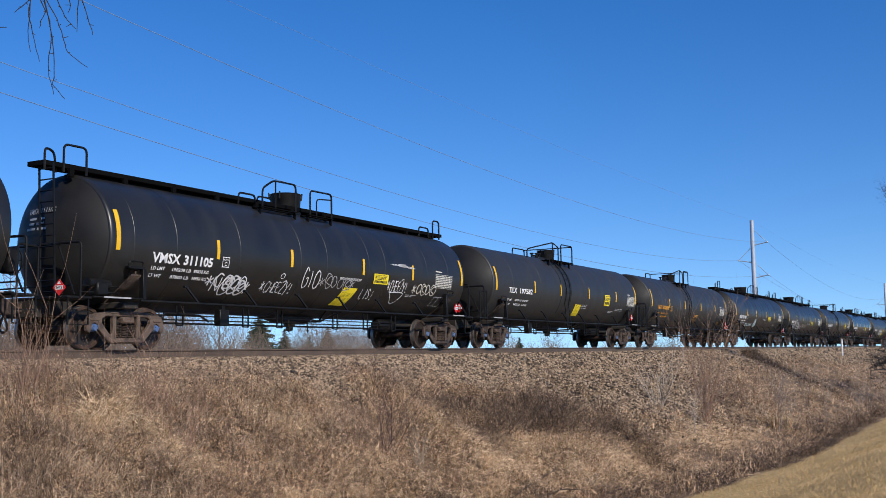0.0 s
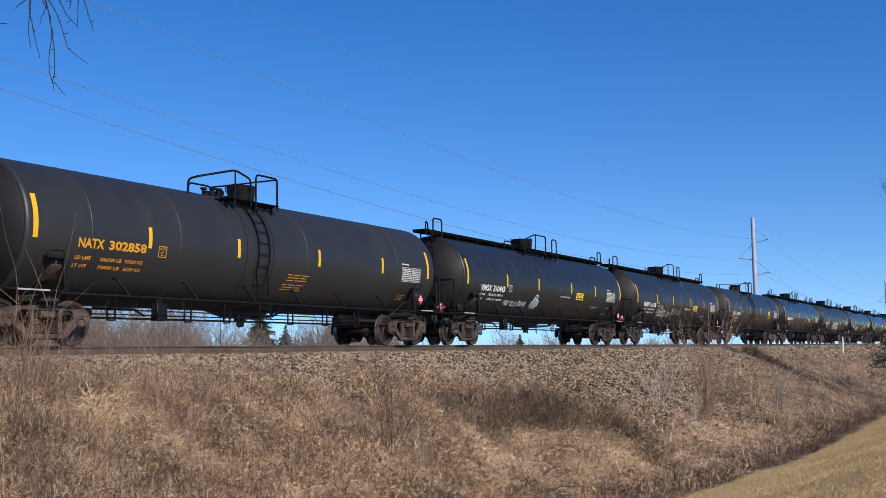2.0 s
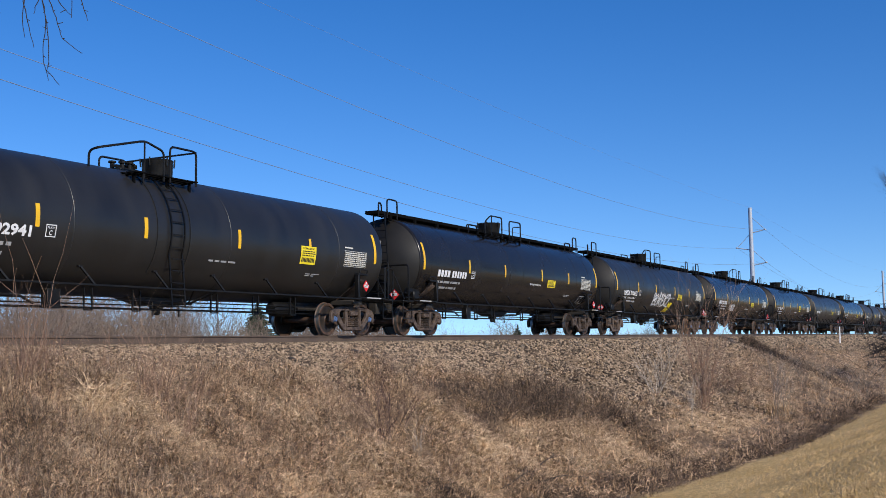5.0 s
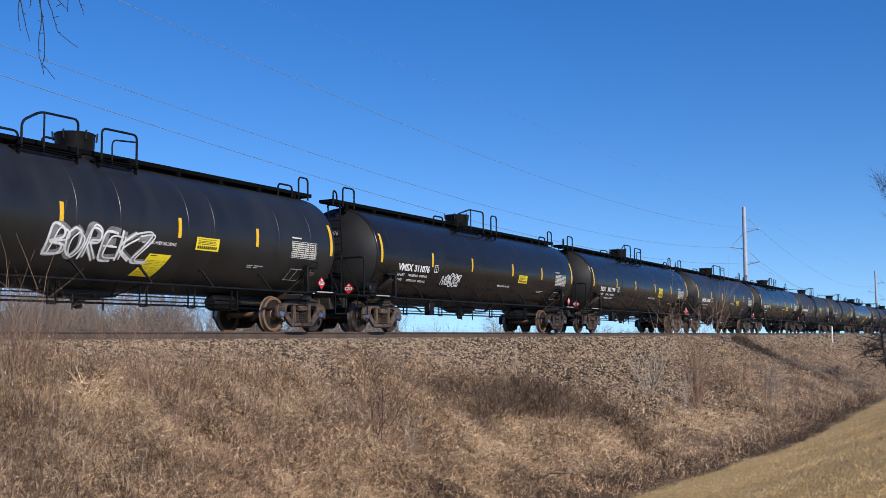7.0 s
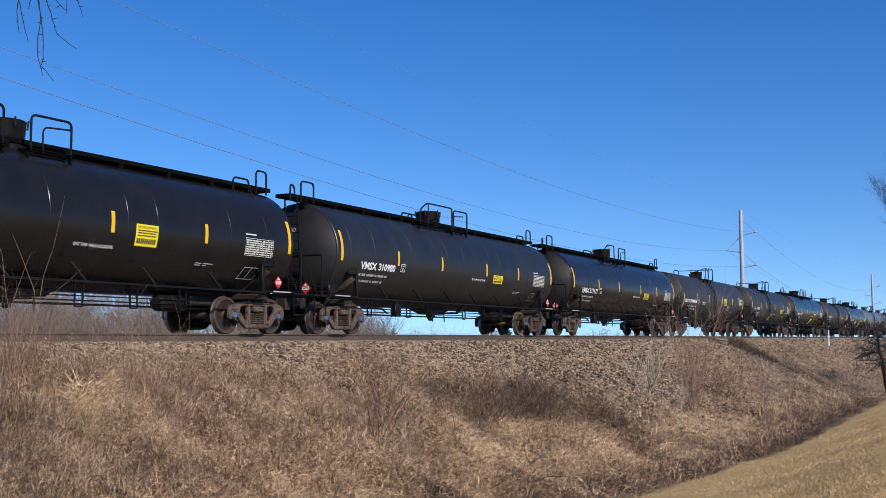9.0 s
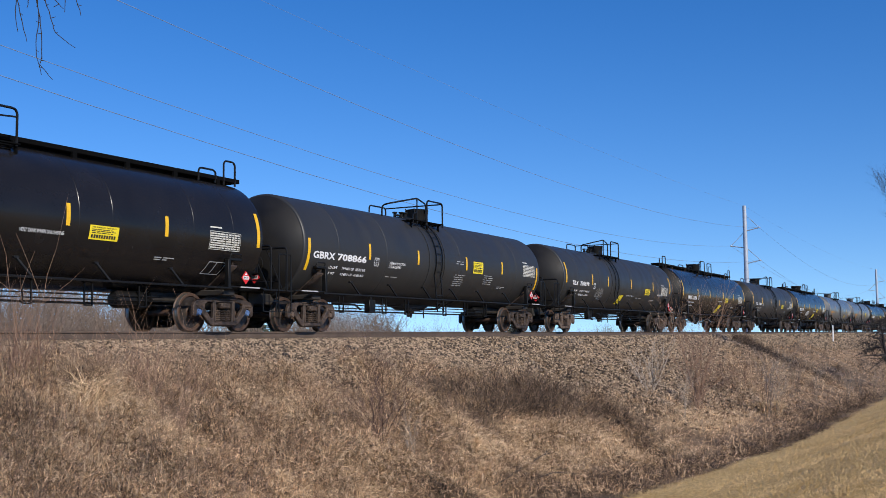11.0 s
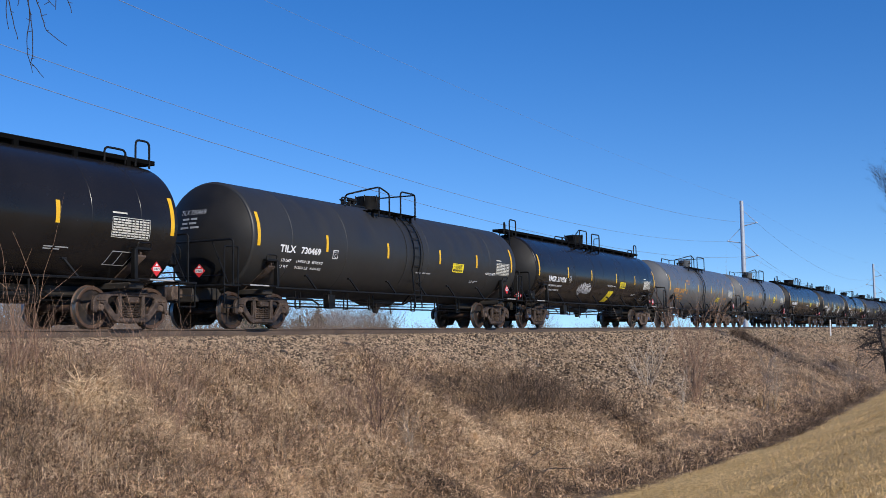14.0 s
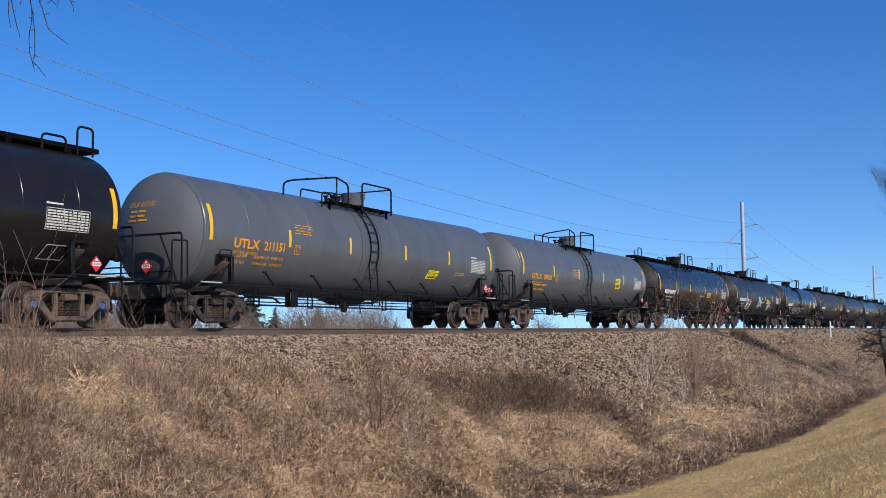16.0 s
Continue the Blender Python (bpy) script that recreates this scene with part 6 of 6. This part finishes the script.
    for kind, x, y, size in spots:
        me, label = kinds[kind]
        ob = new("shrub", me)
        ob.matrix_basis = Matrix.LocRotScale((x, y, place_z(x, y) - 0.02), Euler((0, 0, rnd.uniform(0, 6.28))), (size, size, size))
        tagged(ob, label, "shrub", "leafless shrubs on the bank")


build_shrubs()


# ---- trees ----
def tree_meshes(seed, height, radius, mat, kids=5, depth=3, crown=0.35, spread=0.55, plain=False, limb=1.0, lift=(0.3, 0.9), rise=0.12):
    """Trunk and crown of a leafless tree, as two meshes. limb: length of the limbs; lift: how steeply they start."""
    rnd = random.Random(seed)
    trunk, crown_bm = bmesh.new(), bmesh.new()
    pts, p = [], Vector((0, 0, -0.3))
    n = 9
    for i in range(n + 1):
        pts.append(p.copy())
        p = p + Vector((rnd.uniform(-0.05, 0.05) * height / 6, rnd.uniform(-0.05, 0.05) * height / 6, height / n))
    tube(trunk, pts, radius, 8, 0.25)
    for i in range(n + 1):
        u = i / n
        if u < crown:
            continue
        for k in range(2 if u < 0.95 else 3):
            a = rnd.uniform(0, 6.283)
            d = Vector((math.cos(a), math.sin(a), rnd.uniform(*lift))).normalized()
            grow(crown_bm, pts[i], d, limb * height * (0.42 - 0.22 * u), radius * (0.5 - 0.3 * u), depth, rnd, spread, kids, rise, 4, 0.12, plain)
    return mesh_of(trunk, "trunk", mat), mesh_of(crown_bm, "crown", mat)


def tree_thing(meshes, m, label, category="tree", group=""):
    t = empty("bare_tree", m)
    part("trunk", meshes[0], None, t)
    part("crown", meshes[1], None, t)
    return tagged(t, label, category, group)


def spruce_meshes(seed, height):
    rnd = random.Random(seed)
    trunk, crown = bmesh.new(), bmesh.new()
    tube(trunk, [(0, 0, -0.2), (0, 0, height)], height * 0.018, 6, 0.2)
    z = height * 0.08
    while z < height * 0.99:
        reach = (height - z) * 0.46 + 0.05
        for k in range(15 if z < height * 0.8 else 7):
            a = rnd.uniform(0, 6.283)
            r = reach * rnd.uniform(0.45, 1.15)
            tip = Vector((math.cos(a) * r, math.sin(a) * r, z - r * 0.18 + rnd.uniform(-0.1, 0.1)))
            root = Vector((0, 0, z))
            for j in range(7):
                u = (j + 1) / 7
                c = root.lerp(tip, u)
                w = 0.22 * reach * (1.15 - u) + 0.08
                side = Vector((-math.sin(a), math.cos(a), 0)) * w
                drop = Vector((0, 0, -w * rnd.uniform(0.5, 1.1)))
                fwd = (tip - root) * 0.2
                v = [crown.verts.new(q) for q in (c, c + side + drop + fwd * 0.5, c + fwd, c - side + drop + fwd * 0.5)]
                crown.faces.new((v[0], v[1], v[2]))
                crown.faces.new((v[0], v[2], v[3]))
        z += height * rnd.uniform(0.012, 0.03)
    return mesh_of(trunk, "trunk", M_BARK), mesh_of(crown, "crown", M_SPRUCE)


def build_trees():
    far = [tree_meshes(21, 6.5, 0.10, M_FARBARK, 5, 2, 0.15, plain=True), tree_meshes(22, 5.2, 0.08, M_FARBARK, 5, 2, 0.1, plain=True), tree_meshes(23, 8.0, 0.13, M_FARBARK, 5, 2, 0.25, plain=True)]
    rnd = random.Random(5)
    spots = []
    for i in range(190):
        y = rnd.uniform(42, 80)
        x = y * (0.5 + 3.1 * rnd.random() ** 1.7)
        a = math.degrees(math.atan2(y, x))
        # gaps in the tree line where the sky comes down to the rails
        if 25.5 < a < 31 or 38.5 < a < 40 or 20 < a < 22.5:
            continue
        h = rnd.uniform(0.55, 0.9) * (1.15 if a > 40 else 0.85 if a > 31 else 0.75)
        spots.append((x, y, h))
    for x, y, h in spots:
        s = (h, h, h * rnd.uniform(0.85, 1.1))
        tree_thing(rnd.choice(far), Matrix.LocRotScale((x, y, -2.7), Euler((0, 0, rnd.uniform(0, 6.28))), s), "bare grey-brown tree in the field behind the railway", group="bare trees behind the track")
    sp = spruce_meshes(31, 5.6)
    for x, y, s in ((75.6, 60, 1.2), (80.6, 61, 0.92), (84.5, 61, 0.8), (89.0, 62, 0.98), (140, 64, 0.85), (101, 60, 0.7)):
        t = empty("spruce_tree", Matrix.LocRotScale((x, y, -2.65), Euler((0, 0, x)), (s, s, s)))
        part("trunk", sp[0], None, t)
        part("crown", sp[1], None, t)
        tagged(t, "dark green spruce behind the railway", "tree", "spruces behind the track")
    # low scrub that closes the gap between the rails and the tree line
    scrub = shrub_mesh(41, 20, 2.4, 0.7, 0.020, 2, 3, M_FARBARK, 0.1, True)
    thick = [(31.2, 36.3)] * 45 + [(41.5, 52)] * 75
    for i in range(310):
        y = rnd.uniform(34, 60)
        x = y * (0.55 + 2.8 * rnd.random() ** 1.8)
        s = rnd.uniform(0.7, 1.15) * (1.25 if x < y * 1.25 else 0.9)
        if i >= 190:
            lo, hi = thick[i - 190]
            x = y / math.tan(radians(rnd.uniform(lo, hi)))
            s = rnd.uniform(1.0, 1.5) if lo < 40 else rnd.uniform(0.9, 1.6)
        ob = new("scrub_bush", scrub)
        ob.matrix_basis = Matrix.LocRotScale((x, y, -2.5), Euler((0, 0, rnd.uniform(0, 6.28))), (s, s, s))
        tagged(ob, "leafless scrub bush behind the railway", "bush", "scrub behind the track")
    # the gnarled dark tree at the edge of the lawn, and the taller one behind it
    tree_thing(tree_meshes(53, 4.3, 0.16, M_TWIG, 5, 3, 0.36, 0.75, limb=1.45, lift=(-0.25, 0.4), rise=-0.02), pose(70.0, 6.6, place_z(70.0, 6.6), -8, 0, 0), "small dark gnarled leafless tree beside the lawn")
    tree_thing(tree_meshes(51, 10.0, 0.11, M_TWIG, 8, 3, 0.42, 0.45), pose(61.0, 3.2, place_z(61.0, 3.2)), "tall leafless tree on the lawn")
    # the tree beside the camera whose twigs hang into the view
    rnd = random.Random(77)
    t = empty("overhanging_tree", pose(-1.6, 2.6, -1.8))
    trunk = bmesh.new()
    tube(trunk, [(0, 0, -0.9), (0.05, 0, 1.5), (0.0, 0.1, 3.2), (0.2, -0.1, 4.6)], 0.2, 10, 0.6)
    part("trunk", trunk, M_BARK, t)
    limb = bmesh.new()
    tube(limb, [(0.0, 0.1, 3.0), (1.0, -0.2, 3.35), (1.9, -0.6, 3.3), (2.75, -0.95, 3.0), (3.1, -0.95, 2.85)], 0.06, 6, 0.3)
    part("limb", limb, M_BARK, t)
    yaw, tip = radians(28.59), radians(5.68)
    ahead = Vector((math.cos(yaw) * math.cos(tip), math.sin(yaw) * math.cos(tip), math.sin(tip)))
    right = Vector((math.sin(yaw), -math.cos(yaw), -0.015)).normalized()
    above = right.cross(ahead)

    def hang(*points):
        """A drooping twig with short spurs; points in millimetres across and up, on a plane 2 m from the lawn's standpoint."""
        bm = bmesh.new()
        pts = [ahead * 2.0 + right * (x / 1000) + above * ((z + 6.5) / 1000) + Vector((0, 0, -0.204)) - t.location for x, z in points]
        fine = []
        for p, q in zip(pts, pts[1:]):
            fine += [p, p.lerp(q, 0.5) + right * rnd.uniform(-0.0015, 0.0015)]
        fine.append(pts[-1])
        tube(bm, fine, 0.0011, 5, 0.55)
        for p, q in zip(fine[1:], fine[2:]):
            for k in range(rnd.randint(0, 1)):
                side = right * rnd.uniform(-1, 1) + Vector((0, 0, rnd.uniform(-0.6, 0.4)))
                tube(bm, [p, p + side * rnd.uniform(0.003, 0.012)], 0.0008, 4, 0.7)
        part("twig", bm, M_TWIG, t)
    hang((-754, 484), (-753, 458), (-743, 424), (-741, 405), (-742, 374), (-746, 345), (-745, 320), (-739, 301), (-736, 286))
    hang((-757, 484), (-749, 446), (-741, 405), (-738, 383), (-735, 345), (-735, 320), (-739, 305), (-727, 292), (-715, 277))
    hang((-776, 484), (-781, 446), (-783, 421), (-784, 392), (-780, 367))
    hang((-781, 458), (-783, 433), (-776, 402), (-769, 370), (-763, 348))
    hang((-757, 484), (-743, 452), (-729, 427), (-721, 405), (-714, 380), (-709, 365), (-693, 352), (-672, 337))
    hang((-737, 484), (-724, 452), (-715, 433), (-703, 419), (-694, 410))
    hang((-688, 484), (-691, 446), (-692, 404))
    hang((-686, 484), (-675, 443), (-668, 418), (-662, 398))
    hang((-780, 466), (-796, 452), (-810, 441))
    hang((-767, 480), (-751, 443), (-761, 424), (-763, 411))
    hang((-862, 416), (-837, 413), (-825, 413))
    hang((-712, 477), (-704, 455), (-709, 440))
    tagged(t, "leafless tree with twigs hanging down into the view", "tree")


build_trees()


def build_lines():
    """Steel poles beyond the track with three braced arms, and the cables they carry."""
    def pole(x, y, top):
        p = empty("power_pole", pose(x, y, -2.2))
        bm = bmesh.new()
        tube(bm, [(0, 0, 0), (0, 0, (top + 2.2) * 0.5), (0, 0, top + 2.2)], 0.29, 12, 0.68)
        part("mast", bm, M_POLE, p, smooth=60)
        for z, s in ((top - 2.4, -1), (top - 4.2, 1), (top - 5.85, -1)):
            arm = bmesh.new()
            z += 2.2
            tube(arm, [(0, 0, z - 0.3), (0, s * 1.5, z)], 0.05, 6)
            tube(arm, [(0, 0, z + 1.5), (0, s * 1.5, z)], 0.03, 6)
            revolve(arm, [(0.0, 0.05), (0.04, 0.09), (0.3, 0.09), (0.34, 0.05)], 8, "x", (-0.17, s * 1.5, z))
            part("insulator_arm", arm, M_POLE, p, smooth=60)
        return tagged(p, "slender galvanised steel power pole with braced arms", "power pole", "power poles behind the track")
    pole(113.2, 24.5, 13.4)
    pole(235.0, 24.5, 13.0)
    pole(-9.0, 24.5, 15.0)
    # height at the three poles, sag and thickness of each cable
    for off, z0, z1, sag, r in ((0.0, 13.6, 13.4, 1.05, 0.006), (-1.5, 12.6, 11.0, 3.0, 0.0115), (1.5, 11.2, 9.2, 2.92, 0.0115), (-1.5, 9.2, 7.55, 3.0, 0.0115)):
        bm = bmesh.new()
        for xa, xb, za, zb in ((-9, 113.2, z0, z1), (113.2, 235, z1, z1 - 0.4), (235, 357, z1 - 0.4, z1 - 0.8)):
            pts = []
            for i in range(25):
                u = i / 24
                pts.append((xa + (xb - xa) * u, 24.5 + off, za + (zb - za) * u - sag * 4 * u * (1 - u)))
            tube(bm, pts, r, 5)
        tagged(new("power_cable", mesh_of(bm, "power_cable", M_WIRE)), "overhead aluminium cable sagging between the poles", "cable", "power cables", "")


build_lines()


def build_small():
    # white marker post beside the track
    bm = bmesh.new()
    box(bm, -0.10, 0.10, -0.05, 0.05, -0.2, 1.55, 0.02)
    p = new("marker_post", mesh_of(bm, "marker_post", M_POST))
    p.matrix_basis = pose(102.0, 14.5, -0.95)
    tagged(p, "white painted marker post beside the track", "post")
    # scraps of old tie on the ballast
    for x, y, l in ((23.85, 15.6, 0.46), (24.4, 15.4, 0.22), (20.7, 15.4, 0.2)):
        bm = bmesh.new()
        box(bm, -l / 2, l / 2, -0.055, 0.055, -0.04, 0.05, 0.018)
        for v in bm.verts:
            v.co += Vector((noise.noise(v.co * 9), noise.noise(v.co * 7 + Vector((3, 1, 0))), noise.noise(v.co * 8))) * 0.035
        o = new("tie_scrap", mesh_of(bm, "tie_scrap", M_TIE))
        o.matrix_basis = pose(x, y, float(footing(x, y)) + 0.05, 20, 8, -20)
        tagged(o, "broken piece of dark wooden tie on the ballast", "debris", "tie scraps")


build_small()


def build_fallen():
    """Dead branches lying in the hollow: a bent limb with a few side shoots."""
    rnd = random.Random(91)
    for x, y, turn, l in ((20.8, 10.6, -20, 1.6), (22.6, 10.0, 10, 1.8), (20.2, 9.7, -35, 1.5), (24.5, 9.4, 15, 1.6), (18.2, 11.2, 60, 1.3), (21.5, 9.3, -25, 1.4), (17.0, 10.9, -15, 1.2), (23.4, 8.9, 30, 1.2)):
        b = empty("fallen_branch", pose(x, y, place_z(x, y) + 0.05, 0, 0, turn))
        p, d, pts = Vector((0, 0, 0)), Vector((1, 0.1, 0.3)).normalized(), [Vector((0, 0, 0))]
        for k in range(6):
            d = (d + Vector((0, rnd.uniform(-0.3, 0.3), rnd.uniform(-0.28, 0.08)))).normalized()
            p = p + d * l / 6
            pts.append(p.copy())
        bm = bmesh.new()
        tube(bm, pts, 0.014, 6, 0.4)
        part("limb", bm, M_BARK, b, smooth=60)
        for k in (2, 3, 4):
            bm = bmesh.new()
            side = Vector((0.6, rnd.choice((-0.7, 0.7)), rnd.uniform(0.0, 0.5)))
            tip = pts[k] + side * l * 0.16
            tube(bm, [pts[k], tip, tip + Vector((0.5, side.y * 0.4, -0.15)) * l * 0.18], 0.007, 4, 0.4)
            part("side_shoot", bm, M_BARK, b)
        tagged(b, "dead bent branch lying in the grass", "branch", "fallen branches")


build_fallen()


def travelled(t):
    """How far the train has come, by the rows of TRAIN."""
    for (a, sa), (b, sb) in zip(TRAIN, TRAIN[1:]):
        if t <= b:
            return sa + (sb - sa) * (t - a) / (b - a)
    return TRAIN[-1][1]


def motions():
    """The whole train rolls towards -x; every wheelset turns as it rolls."""
    ticks = [i / FPS for i in range(16 * FPS + 1)]
    spin = [(t, -travelled(t) / WHEEL_R) for t in ticks]
    for k, car, wheels in RUNNING:
        x = FIRST_CAR + PITCH * (k - 1) + OFFSET.get(k, 0.0)
        walk(car, [(t, pose(x + s, TRACK_Y, 0)) for t, s in TRAIN])
        for w in wheels:
            at = w.location.copy()
            walk(w, [(t, Matrix.Translation(at) @ Matrix.Rotation(-a, 4, "Y")) for t, a in spin])


motions()
